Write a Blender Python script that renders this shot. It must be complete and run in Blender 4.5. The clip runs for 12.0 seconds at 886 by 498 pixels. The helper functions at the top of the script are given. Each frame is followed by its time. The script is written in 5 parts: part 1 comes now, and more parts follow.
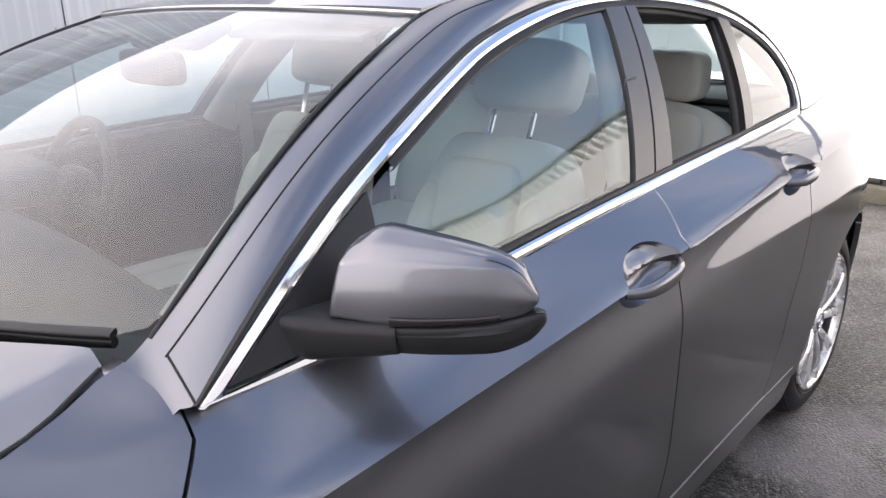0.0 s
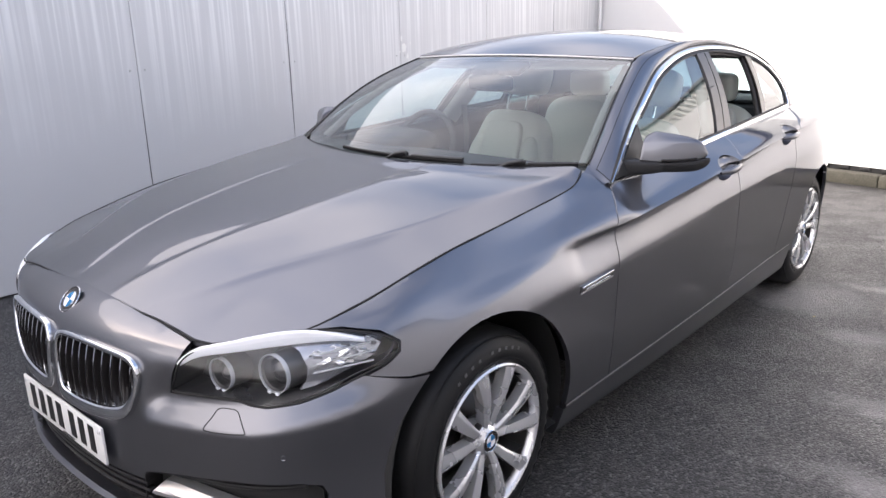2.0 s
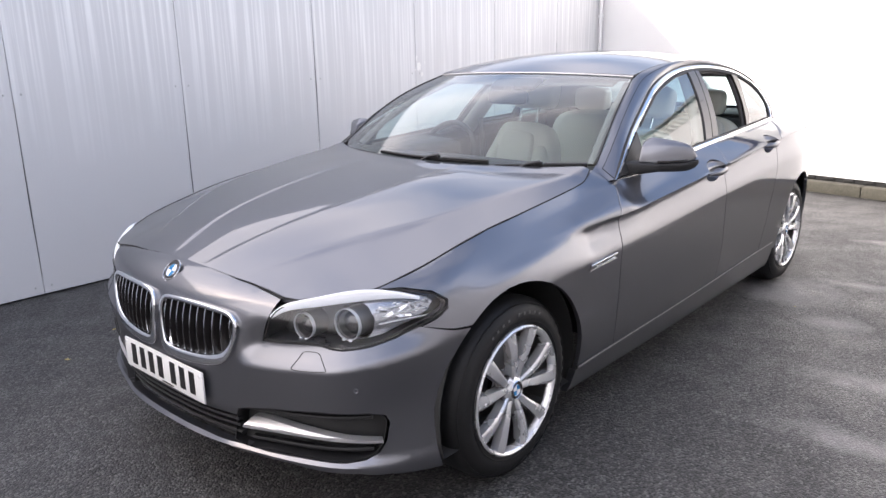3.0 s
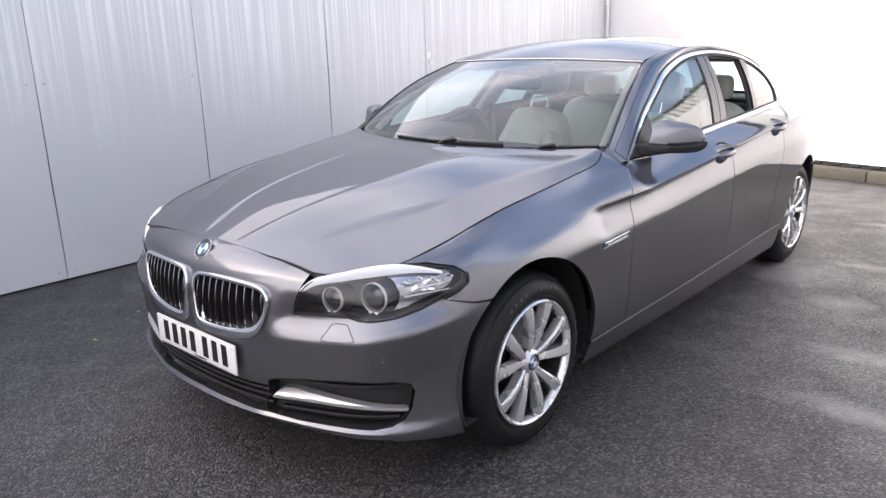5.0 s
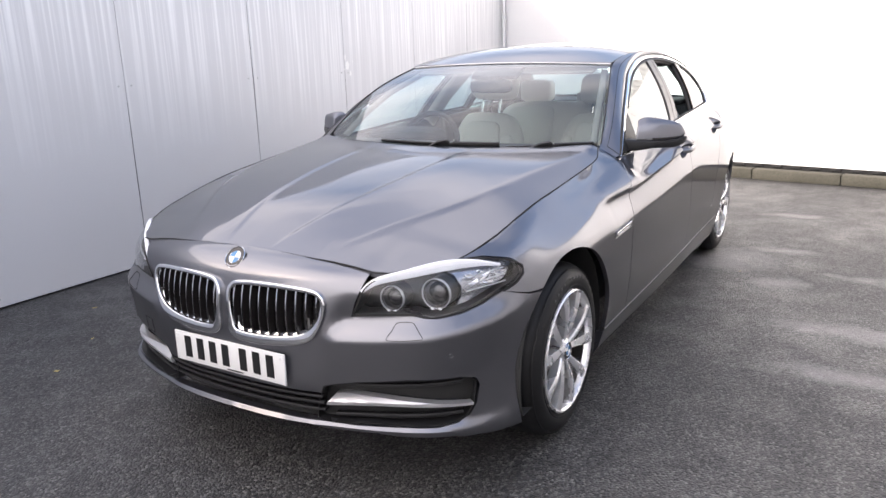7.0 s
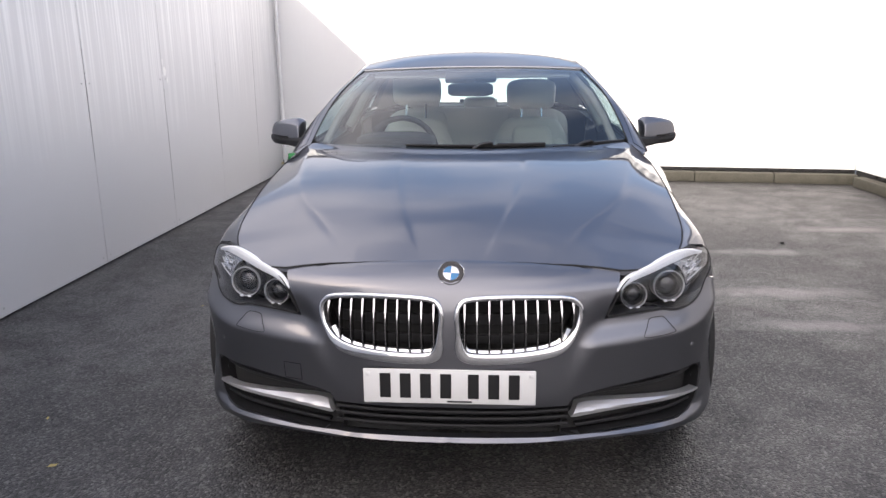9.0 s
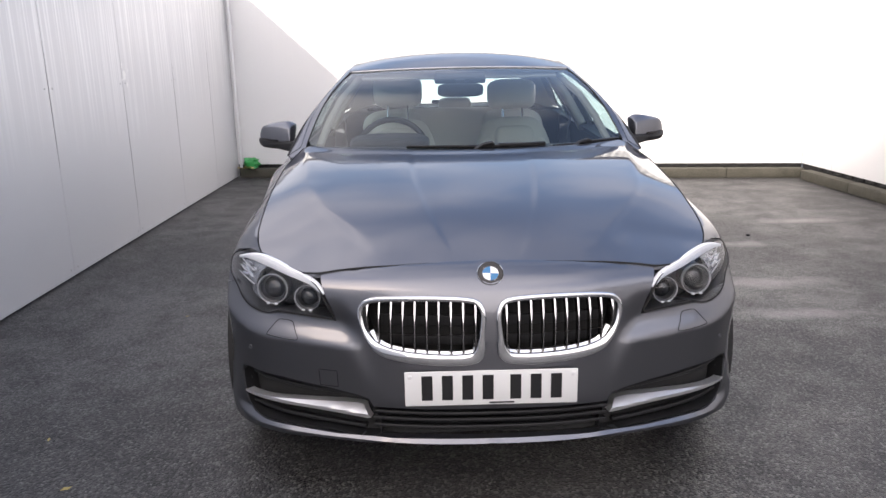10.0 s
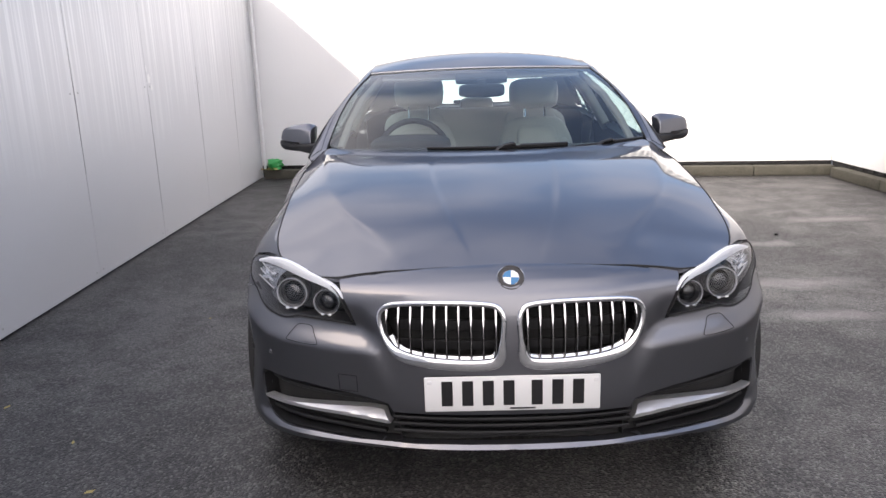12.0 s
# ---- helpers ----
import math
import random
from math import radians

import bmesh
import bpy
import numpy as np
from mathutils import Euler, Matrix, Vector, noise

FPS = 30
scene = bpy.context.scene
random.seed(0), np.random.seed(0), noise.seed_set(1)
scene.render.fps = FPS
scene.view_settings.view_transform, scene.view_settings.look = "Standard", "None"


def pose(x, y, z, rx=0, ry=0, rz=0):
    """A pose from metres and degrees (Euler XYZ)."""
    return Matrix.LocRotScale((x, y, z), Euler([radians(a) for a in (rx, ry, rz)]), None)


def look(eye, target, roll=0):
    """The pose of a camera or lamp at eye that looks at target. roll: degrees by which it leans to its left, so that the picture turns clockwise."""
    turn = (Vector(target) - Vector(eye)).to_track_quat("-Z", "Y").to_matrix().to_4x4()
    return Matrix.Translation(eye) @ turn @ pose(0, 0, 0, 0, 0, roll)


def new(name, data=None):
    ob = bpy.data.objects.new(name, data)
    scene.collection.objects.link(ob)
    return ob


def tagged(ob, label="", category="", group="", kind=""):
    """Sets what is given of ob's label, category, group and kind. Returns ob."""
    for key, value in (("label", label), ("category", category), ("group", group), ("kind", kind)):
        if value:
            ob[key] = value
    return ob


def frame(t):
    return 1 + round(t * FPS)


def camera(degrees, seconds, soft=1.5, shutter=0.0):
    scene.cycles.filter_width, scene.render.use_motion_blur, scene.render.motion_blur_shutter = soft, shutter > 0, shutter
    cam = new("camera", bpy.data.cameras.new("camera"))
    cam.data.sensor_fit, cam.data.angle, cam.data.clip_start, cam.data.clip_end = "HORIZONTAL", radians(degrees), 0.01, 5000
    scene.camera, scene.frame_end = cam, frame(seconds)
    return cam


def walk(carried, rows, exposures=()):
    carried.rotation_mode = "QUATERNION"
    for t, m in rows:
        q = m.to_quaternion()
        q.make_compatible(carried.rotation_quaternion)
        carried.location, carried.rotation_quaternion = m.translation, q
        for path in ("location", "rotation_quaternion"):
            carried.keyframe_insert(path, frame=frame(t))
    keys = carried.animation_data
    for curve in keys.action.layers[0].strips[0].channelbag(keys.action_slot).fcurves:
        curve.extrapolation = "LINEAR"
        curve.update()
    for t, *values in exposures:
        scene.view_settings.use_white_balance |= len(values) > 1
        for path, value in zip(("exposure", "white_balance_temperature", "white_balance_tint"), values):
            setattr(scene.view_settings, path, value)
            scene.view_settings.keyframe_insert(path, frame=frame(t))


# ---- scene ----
# ---- camera ----
cam = camera(61.62, 12.0)
PATH = [
    (0, (1.502, 0.439, 1.347), (0.22, 1.842, 0.724), -0.8),
    (0.5, (1.666, -0.067, 1.373), (0.373, 1.336, 0.775), -0.5),
    (1, (1.799, -0.59, 1.402), (0.515, 0.835, 0.834), -0.7),
    (1.5, (1.984, -1.096, 1.456), (0.687, 0.315, 0.882), -0.9),
    (2, (2.084, -1.478, 1.47), (0.807, -0.048, 0.903), -1.3),
    (2.5, (2.205, -1.739, 1.473), (0.926, -0.301, 0.927), -1.3),
    (3, (2.3, -1.913, 1.48), (1.018, -0.469, 0.959), -1.1),
    (5, (2.337, -2.035, 1.465), (1.049, -0.605, 0.921), -1.5),
    (5.5, (2.315, -2.041, 1.465), (1.035, -0.603, 0.925), -1.4),
    (6, (2.289, -2.065, 1.457), (1.029, -0.608, 0.916), -1.7),
    (6.5, (2.136, -2.221, 1.445), (0.985, -0.669, 0.931), -0.9),
    (6.7, (2.047, -2.307, 1.434), (0.948, -0.716, 0.923), -1.3),
    (8.3, (0.648, -2.792, 1.389), (0.259, -0.894, 0.892), -0.2),
    (8.5, (0.468, -2.821, 1.388), (0.164, -0.906, 0.898), -0.1),
    (9, (0.131, -2.847, 1.387), (-0.006, -0.914, 0.895), -0.6),
    (9.5, (-0.082, -2.839, 1.384), (-0.109, -0.899, 0.897), -1.1),
    (10, (-0.168, -2.844, 1.388), (-0.14, -0.906, 0.897), -1.1),
    (10.5, (-0.16, -2.841, 1.392), (-0.193, -0.904, 0.897), -1.0),
    (11, (-0.14, -2.839, 1.399), (-0.183, -0.902, 0.901), -1.2),
    (11.62, (-0.138, -2.826, 1.397), (-0.183, -0.888, 0.905), -2.1),
    (12, (-0.154, -2.815, 1.395), (-0.191, -0.877, 0.903), -1.8),
]
walk(cam, [(t, look(eye, target, roll)) for t, eye, target, roll in PATH], exposures=[(0.0, 1.70, 6850, 16), (1.0, 1.57, 6800, 16), (3.0, 1.76, 6800, 16), (6.7, 1.82, 6900, 16), (8.3, 1.54, 6950, 16), (12.0, 1.50, 6950, 16)])

# ---- daylight: low sun over the unseen building added behind, blue sky with white cloud ----
SUN_TO = Vector((.556, .66, -.50)).normalized()
world = bpy.data.worlds.new("daylight")
scene.world = world
world.use_nodes = True
wt = world.node_tree
for n in list(wt.nodes):
    wt.nodes.remove(n)
w_out, w_bg, w_sky = wt.nodes.new("ShaderNodeOutputWorld"), wt.nodes.new("ShaderNodeBackground"), wt.nodes.new("ShaderNodeTexSky")
w_sky.sky_type, w_sky.sun_disc = "NISHITA", False
w_sky.sun_elevation = math.asin(-SUN_TO.z)
w_sky.sun_rotation = math.atan2(-SUN_TO.x, -SUN_TO.y)
w_sky.air_density, w_sky.dust_density = 1.0, 3.6
# broken cloud, thicker to the west and towards the horizon
w_co, w_map, w_noise, w_ramp, w_mix, w_sep = (wt.nodes.new("ShaderNode" + k) for k in ("TexCoord", "Mapping", "TexNoise", "ValToRGB", "MixRGB", "SeparateXYZ"))
w_map.inputs["Scale"].default_value = (1.0, 1.0, 1.9)
w_map.inputs["Location"].default_value = (-3.33, 5.16, 2.04)
w_noise.inputs["Scale"].default_value, w_noise.inputs["Detail"].default_value, w_noise.inputs["Roughness"].default_value = 2.0, 6, .55
w_ramp.color_ramp.elements[0].position, w_ramp.color_ramp.elements[1].position = .33, .80
w_mix.inputs["Color2"].default_value = (6.0, 5.95, 6.15, 1)
wt.links.new(w_co.outputs["Generated"], w_map.inputs["Vector"])
wt.links.new(w_co.outputs["Generated"], w_sep.inputs[0])
wt.links.new(w_map.outputs["Vector"], w_noise.inputs["Vector"])
cover = w_noise.outputs["Fac"]
for axis, slope in (("X", -.16), ("Y", -.15), ("Z", -.20)):
    w_add = wt.nodes.new("ShaderNodeMath")
    w_add.operation = "MULTIPLY_ADD"
    w_add.inputs[1].default_value = slope
    wt.links.new(w_sep.outputs[axis], w_add.inputs[0])
    wt.links.new(cover, w_add.inputs[2])
    cover = w_add.outputs[0]
w_add = wt.nodes.new("ShaderNodeMath")
w_add.operation = "ADD"
w_add.inputs[1].default_value = .165
wt.links.new(cover, w_add.inputs[0])
wt.links.new(w_add.outputs[0], w_ramp.inputs["Fac"])
wt.links.new(w_ramp.outputs["Color"], w_mix.inputs["Fac"])
wt.links.new(w_sky.outputs["Color"], w_mix.inputs["Color1"])
wt.links.new(w_mix.outputs["Color"], w_bg.inputs["Color"])
wt.links.new(w_bg.outputs["Background"], w_out.inputs["Surface"])
w_bg.inputs["Strength"].default_value = .15
sun = new("sun", bpy.data.lights.new("sun", "SUN"))
sun.data.energy, sun.data.angle, sun.data.color = 4.3, radians(1.5), (1, .965, .92)
sun.matrix_world = look(Vector((0, 0, 12)) - SUN_TO * 20, Vector((0, 0, 12)))

# ---- materials ----
def node_mat(name):
    m = bpy.data.materials.new(name)
    m.use_nodes = True
    t = m.node_tree
    return m, t, t.nodes["Principled BSDF"], (lambda k: t.nodes.new("ShaderNode" + k)), t.links.new


def surface(name, color, rough=.5, metal=0.0, vary=.12, scale=6.0, fine=180.0, bump=.0, coat=0.0, spec=.5, rough_vary=.08, dark=None):
    """A plain finish with uneven colour and gloss at two scales."""
    m, t, bsdf, node, link = node_mat(name)
    co = node("TexCoord")
    n1, n2, mix, add = node("TexNoise"), node("TexNoise"), node("MixRGB"), node("Math")
    n1.inputs["Scale"].default_value, n1.inputs["Detail"].default_value = scale, 5
    n2.inputs["Scale"].default_value, n2.inputs["Detail"].default_value = fine, 3
    for n in (n1, n2):
        link(co.outputs["Object"], n.inputs["Vector"])
    add.operation = "MULTIPLY_ADD"
    add.inputs[1].default_value, add.inputs[2].default_value = .45, .0
    link(n2.outputs["Fac"], add.inputs[0])
    sm = node("Math")
    sm.operation = "MULTIPLY_ADD"
    sm.inputs[1].default_value = .55
    link(n1.outputs["Fac"], sm.inputs[0])
    link(add.outputs[0], sm.inputs[2])
    lo = dark or tuple(c * (1 - vary) for c in color)
    mix.inputs["Color1"].default_value, mix.inputs["Color2"].default_value = (*lo, 1), (*(min(1, c * (1 + vary)) for c in color), 1)
    link(sm.outputs[0], mix.inputs["Fac"])
    link(mix.outputs["Color"], bsdf.inputs["Base Color"])
    rr = node("MapRange")
    rr.inputs["To Min"].default_value, rr.inputs["To Max"].default_value = max(rough - rough_vary, .01), rough + rough_vary
    link(n1.outputs["Fac"], rr.inputs["Value"])
    link(rr.outputs["Result"], bsdf.inputs["Roughness"])
    bsdf.inputs["Metallic"].default_value = metal
    bsdf.inputs["Specular IOR Level"].default_value = spec
    bsdf.inputs["Coat Weight"].default_value = coat
    bsdf.inputs["Coat Roughness"].default_value = .02
    if bump:
        b = node("Bump")
        b.inputs["Strength"].default_value, b.inputs["Distance"].default_value = .6, bump
        link(n2.outputs["Fac"], b.inputs["Height"])
        link(b.outputs["Normal"], bsdf.inputs["Normal"])
    return m


def pane(name, tint, gloss=1.0, rough=.0, face=.08, rise=4.6):
    """Thin glass: clear and tinted, with the gloss of its surface."""
    m, t, bsdf, node, link = node_mat(name)
    t.nodes.remove(bsdf)
    clear, shine, edge, mix = node("BsdfTransparent"), node("BsdfGlossy"), node("LayerWeight"), node("MixShader")
    clear.inputs["Color"].default_value = (*tint, 1)
    shine.inputs["Roughness"].default_value = rough
    shine.inputs["Color"].default_value = (gloss, gloss, gloss, 1)
    edge.inputs["Blend"].default_value = .5
    power, scale = node("Math"), node("Math")
    power.operation, scale.operation = "POWER", "MULTIPLY_ADD"
    power.inputs[1].default_value, scale.inputs[1].default_value, scale.inputs[2].default_value = rise, 1 - face, face
    link(edge.outputs["Facing"], power.inputs[0])
    link(power.outputs[0], scale.inputs[0])
    link(scale.outputs[0], mix.inputs["Fac"])
    link(clear.outputs[0], mix.inputs[1])
    link(shine.outputs[0], mix.inputs[2])
    link(mix.outputs[0], t.nodes["Material Output"].inputs["Surface"])
    return m


PAINT = surface("grey_metallic_paint", (.182, .186, .205), .32, .93, .05, 1.2, 2600, 0, 1.0, rough_vary=.03)
PAINT.node_tree.nodes["Principled BSDF"].inputs["Specular Tint"].default_value = (.16, .16, .18, 1)
PAINT.node_tree.nodes["Principled BSDF"].inputs["Coat IOR"].default_value = 1.54
CHROME = surface("chrome", (.80, .81, .83), .07, 1.0, .03, 8, 90, rough_vary=.03)
SATIN = surface("satin_silver", (.54, .54, .55), .34, .7, .04, 8, 300)
ALLOY = surface("silver_alloy_wheel", (.74, .74, .75), .27, .68, .04, 9, 400, coat=.5)
BLACK = surface("black_plastic", (.016, .016, .017), .45, 0, .2, 14, 500, .0001, spec=.35)
GLOSS = surface("gloss_black_trim", (.020, .018, .018), .16, 0, .15, 9, 200)
PILLAR = surface("dark_satin_pillar_trim", (.050, .048, .050), .34, .1, .1, 9, 300)
SEAL = surface("rubber_seal", (.012, .012, .012), .6, 0, .2, 20, 300)
RUBBER = surface("tyre_rubber", (.010, .010, .0105), .55, 0, .25, 12, 240, .0004, spec=.3)
HIDE = surface("beige_leather", (.58, .545, .49), .48, 0, .08, 7, 220, .0008)
TRIM = surface("dark_cabin_plastic", (.026, .026, .028), .6, 0, .08, 3, 900, spec=.3)
LINING = surface("pale_headlining", (.25, .235, .22), .9, 0, .08, 12, 700, .0006)
BELT = surface("grey_seat_belt", (.10, .10, .10), .7, 0, .15, 30, 600, .0004)
DISC = surface("brake_steel", (.13, .125, .12), .38, .9, .2, 14, 200)
LAMP_DARK = surface("dark_lamp_housing", (.034, .034, .036), .30, .0, .1, 9, 200)
LAMP_RING = surface("frosted_light_ring", (.55, .56, .58), .20, 0, .05, 10, 100)
LAMP_PEARL = surface("pearly_lamp_reflector", (.42, .43, .46), .16, .8, .35, 40, 90)
LAMP_PALE = surface("pale_light_guide", (.85, .87, .90), .18, 0, .03, 10, 100)
LAMP_BOWL = surface("lamp_reflector", (.75, .76, .78), .12, 1.0, .04, 10, 60)
RED = surface("red_lamp_plastic", (.35, .012, .014), .14, 0, .1, 10, 80)
WHITE_PLATE = surface("white_plate", (.74, .74, .73), .32, 0, .03, 9, 200)
INK = surface("black_lettering", (.012, .012, .013), .4, 0, .1, 20, 300)
BLUE = surface("blue_enamel", (.012, .16, .36), .2, 0, .06, 20, 200, coat=.6)
WHITE_ENAMEL = surface("white_enamel", (.8, .8, .8), .2, 0, .03, 20, 200, coat=.6)
GLASS = pane("tinted_glass", (.66, .83, .83))
SCREEN = pane("windscreen_glass", (.74, .83, .82), face=.078, rise=4.4)
CLEAR = pane("clear_lamp_cover", (.93, .94, .95), face=.05)
LENS = surface("dark_lens", (.015, .016, .02), .03, 0, .05, 9, 50, spec=.9)


def asphalt():
    m, t, bsdf, node, link = node_mat("damp_tarmac")
    co = node("TexCoord")
    vor, n1, n2, n3 = node("TexVoronoi"), node("TexNoise"), node("TexNoise"), node("TexNoise")
    vor.inputs["Scale"].default_value = 115
    n1.inputs["Scale"].default_value, n1.inputs["Detail"].default_value = .55, 6
    n2.inputs["Scale"].default_value, n2.inputs["Detail"].default_value = 4.5, 6
    n3.inputs["Scale"].default_value, n3.inputs["Detail"].default_value = 60, 4
    for n in (vor, n1, n2, n3):
        link(co.outputs["Object"], n.inputs["Vector"])
    c1 = node("ValToRGB")
    e = c1.color_ramp.elements
    e[0].color, e[1].color = (.021, .0208, .0205, 1), (.17, .167, .163, 1)
    e[0].position, e[1].position = .25, .95
    mid = c1.color_ramp.elements.new(.62)
    mid.color = (.057, .056, .055, 1)
    link(vor.outputs["Color"], c1.inputs["Fac"])
    c2 = node("MixRGB")
    c2.blend_type, c2.inputs["Fac"].default_value = "MULTIPLY", 1
    r2 = node("ValToRGB")
    r2.color_ramp.elements[0].color, r2.color_ramp.elements[1].color = (.72, .72, .725, 1), (1.04, 1.03, 1.01, 1)
    r2.color_ramp.elements[0].position, r2.color_ramp.elements[1].position = .3, .75
    link(n1.outputs["Fac"], r2.inputs["Fac"])
    link(c1.outputs["Color"], c2.inputs["Color1"])
    link(r2.outputs["Color"], c2.inputs["Color2"])
    # pale patches: dry spots and wet reflections of the wall painted into the colour
    dry_glint = None
    for px, py, rx, ry in ((1.36, 2.30, .17, .13), (1.30, 3.10, .26, .09), (1.00, 2.75, .34, .30), (1.26, 4.33, .22, .08), (2.1, 2.58, .42, .10), (1.62, 1.55, .10, .08), (2.98, 3.35, .45, .10), (1.9, 1.6, .5, .12), (1.82, 1.0, .4, .10)):
        mp, ln, mr, wob = node("Mapping"), node("VectorMath"), node("MapRange"), node("Math")
        mp.vector_type = "TEXTURE"
        mp.inputs["Location"].default_value, mp.inputs["Scale"].default_value = (px, py, 0), (rx, ry, 1)
        link(co.outputs["Object"], mp.inputs["Vector"])
        ln.operation = "LENGTH"
        link(mp.outputs["Vector"], ln.inputs[0])
        wob.operation = "MULTIPLY_ADD"
        wob.inputs[1].default_value = 3.0
        link(n2.outputs["Fac"], wob.inputs[0])
        link(ln.outputs["Value"], wob.inputs[2])
        mr.inputs["From Min"].default_value, mr.inputs["From Max"].default_value = 2.65, 1.75
        link(wob.outputs[0], mr.inputs["Value"])
        if dry_glint is None:
            dry_glint = mr.outputs["Result"]
        else:
            top = node("Math")
            top.operation = "MAXIMUM"
            link(dry_glint, top.inputs[0])
            link(mr.outputs["Result"], top.inputs[1])
            dry_glint = top.outputs[0]
    part_dry_glint, c3 = node("Math"), node("MixRGB")
    part_dry_glint.operation = "MULTIPLY"
    part_dry_glint.inputs[1].default_value = .50
    link(dry_glint, part_dry_glint.inputs[0])
    link(part_dry_glint.outputs[0], c3.inputs["Fac"])
    link(c2.outputs["Color"], c3.inputs["Color1"])
    c3.inputs["Color2"].default_value = (.30, .285, .275, 1)
    link(c3.outputs["Color"], bsdf.inputs["Base Color"])
    mul = node("Math")
    mul.operation = "MULTIPLY"
    link(n1.outputs["Fac"], mul.inputs[0])
    link(n2.outputs["Fac"], mul.inputs[1])
    rr = node("MapRange")
    rr.inputs["From Min"].default_value, rr.inputs["From Max"].default_value = .18, .34
    rr.inputs["To Min"].default_value, rr.inputs["To Max"].default_value = .62, .43
    link(mul.outputs[0], rr.inputs["Value"])
    link(rr.outputs["Result"], bsdf.inputs["Roughness"])
    b1, b2 = node("Bump"), node("Bump")
    b1.inputs["Strength"].default_value, b1.inputs["Distance"].default_value = .8, .005
    b2.inputs["Strength"].default_value, b2.inputs["Distance"].default_value = .5, .003
    link(vor.outputs["Distance"], b1.inputs["Height"])
    b1.invert = True
    link(n3.outputs["Fac"], b2.inputs["Height"])
    link(b1.outputs["Normal"], b2.inputs["Normal"])
    link(b2.outputs["Normal"], bsdf.inputs["Normal"])
    return m


def wall_board(name, color, streaks):
    """Painted boards; streaks: how strongly rain has run down them from the top."""
    m, t, bsdf, node, link = node_mat(name)
    co, mp, n1, n2, n3 = node("TexCoord"), node("Mapping"), node("TexNoise"), node("TexNoise"), node("TexNoise")
    mp.inputs["Scale"].default_value = (31, 31, .5)
    link(co.outputs["Object"], mp.inputs["Vector"])
    link(mp.outputs["Vector"], n1.inputs["Vector"])
    n1.inputs["Scale"].default_value, n1.inputs["Detail"].default_value, n1.inputs["Distortion"].default_value = 1.0, 6, .25
    n2.inputs["Scale"].default_value, n2.inputs["Detail"].default_value = 1.3, 5
    n3.inputs["Scale"].default_value, n3.inputs["Detail"].default_value = 90, 3
    for n in (n2, n3):
        link(co.outputs["Object"], n.inputs["Vector"])
    ramp = node("ValToRGB")
    ramp.color_ramp.elements[0].position, ramp.color_ramp.elements[1].position = .47, .63
    link(n1.outputs["Fac"], ramp.inputs["Fac"])
    sep, fade = node("SeparateXYZ"), node("MapRange")
    link(co.outputs["Object"], sep.inputs[0])
    ad = node("Math")
    ad.operation = "MULTIPLY_ADD"
    ad.inputs[1].default_value = 1.1
    link(n2.outputs["Fac"], ad.inputs[0])
    link(sep.outputs["Z"], ad.inputs[2])
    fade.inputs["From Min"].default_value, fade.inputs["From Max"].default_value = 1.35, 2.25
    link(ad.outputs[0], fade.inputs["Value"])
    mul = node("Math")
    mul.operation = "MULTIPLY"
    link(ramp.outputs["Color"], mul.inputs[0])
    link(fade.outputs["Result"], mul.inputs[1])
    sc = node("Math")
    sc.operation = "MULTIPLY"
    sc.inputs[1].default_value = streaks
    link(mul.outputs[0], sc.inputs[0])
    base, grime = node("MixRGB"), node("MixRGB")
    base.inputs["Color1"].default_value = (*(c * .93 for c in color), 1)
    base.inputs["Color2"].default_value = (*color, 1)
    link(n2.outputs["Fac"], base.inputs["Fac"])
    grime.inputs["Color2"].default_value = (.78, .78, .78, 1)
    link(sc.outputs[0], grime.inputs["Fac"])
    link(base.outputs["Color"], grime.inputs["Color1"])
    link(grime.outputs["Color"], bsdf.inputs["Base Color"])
    rr = node("MapRange")
    rr.inputs["To Min"].default_value, rr.inputs["To Max"].default_value = .30, .48
    link(n2.outputs["Fac"], rr.inputs["Value"])
    link(rr.outputs["Result"], bsdf.inputs["Roughness"])
    b = node("Bump")
    b.inputs["Strength"].default_value, b.inputs["Distance"].default_value = .25, .002
    link(n3.outputs["Fac"], b.inputs["Height"])
    link(b.outputs["Normal"], bsdf.inputs["Normal"])
    return m


TARMAC = asphalt()
# the long west wall gets a darker white, the other walls a lighter one
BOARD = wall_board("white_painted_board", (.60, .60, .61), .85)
BOARD_PLAIN = wall_board("white_painted_board_lighter", (.79, .79, .785), .25)
KERB = surface("mossy_concrete", (.088, .082, .066), .92, 0, .45, 7, 60, .006, dark=(.012, .013, .006))
PIPE = surface("white_plastic_pipe", (.74, .74, .74), .35, 0, .05, 6, 100)
STEEL = surface("grey_profiled_steel", (.42, .43, .42), .45, .2, .1, 3, 60)
BRICKISH = surface("dark_cladding", (.16, .16, .17), .6, 0, .15, 1.2, 30)
PALE_CLAD = surface("pale_cladding", (.78, .77, .75), .6, 0, .1, 1.2, 30)
GREEN = surface("green_plastic_bag", (.02, .30, .07), .35, 0, .3, 9, 60, .002)
LEAF = surface("dry_leaf", (.42, .33, .12), .7, 0, .3, 40, 200)
VOID = surface("dark_gap", (.02, .02, .02), .9, 0, .2, 8, 100)

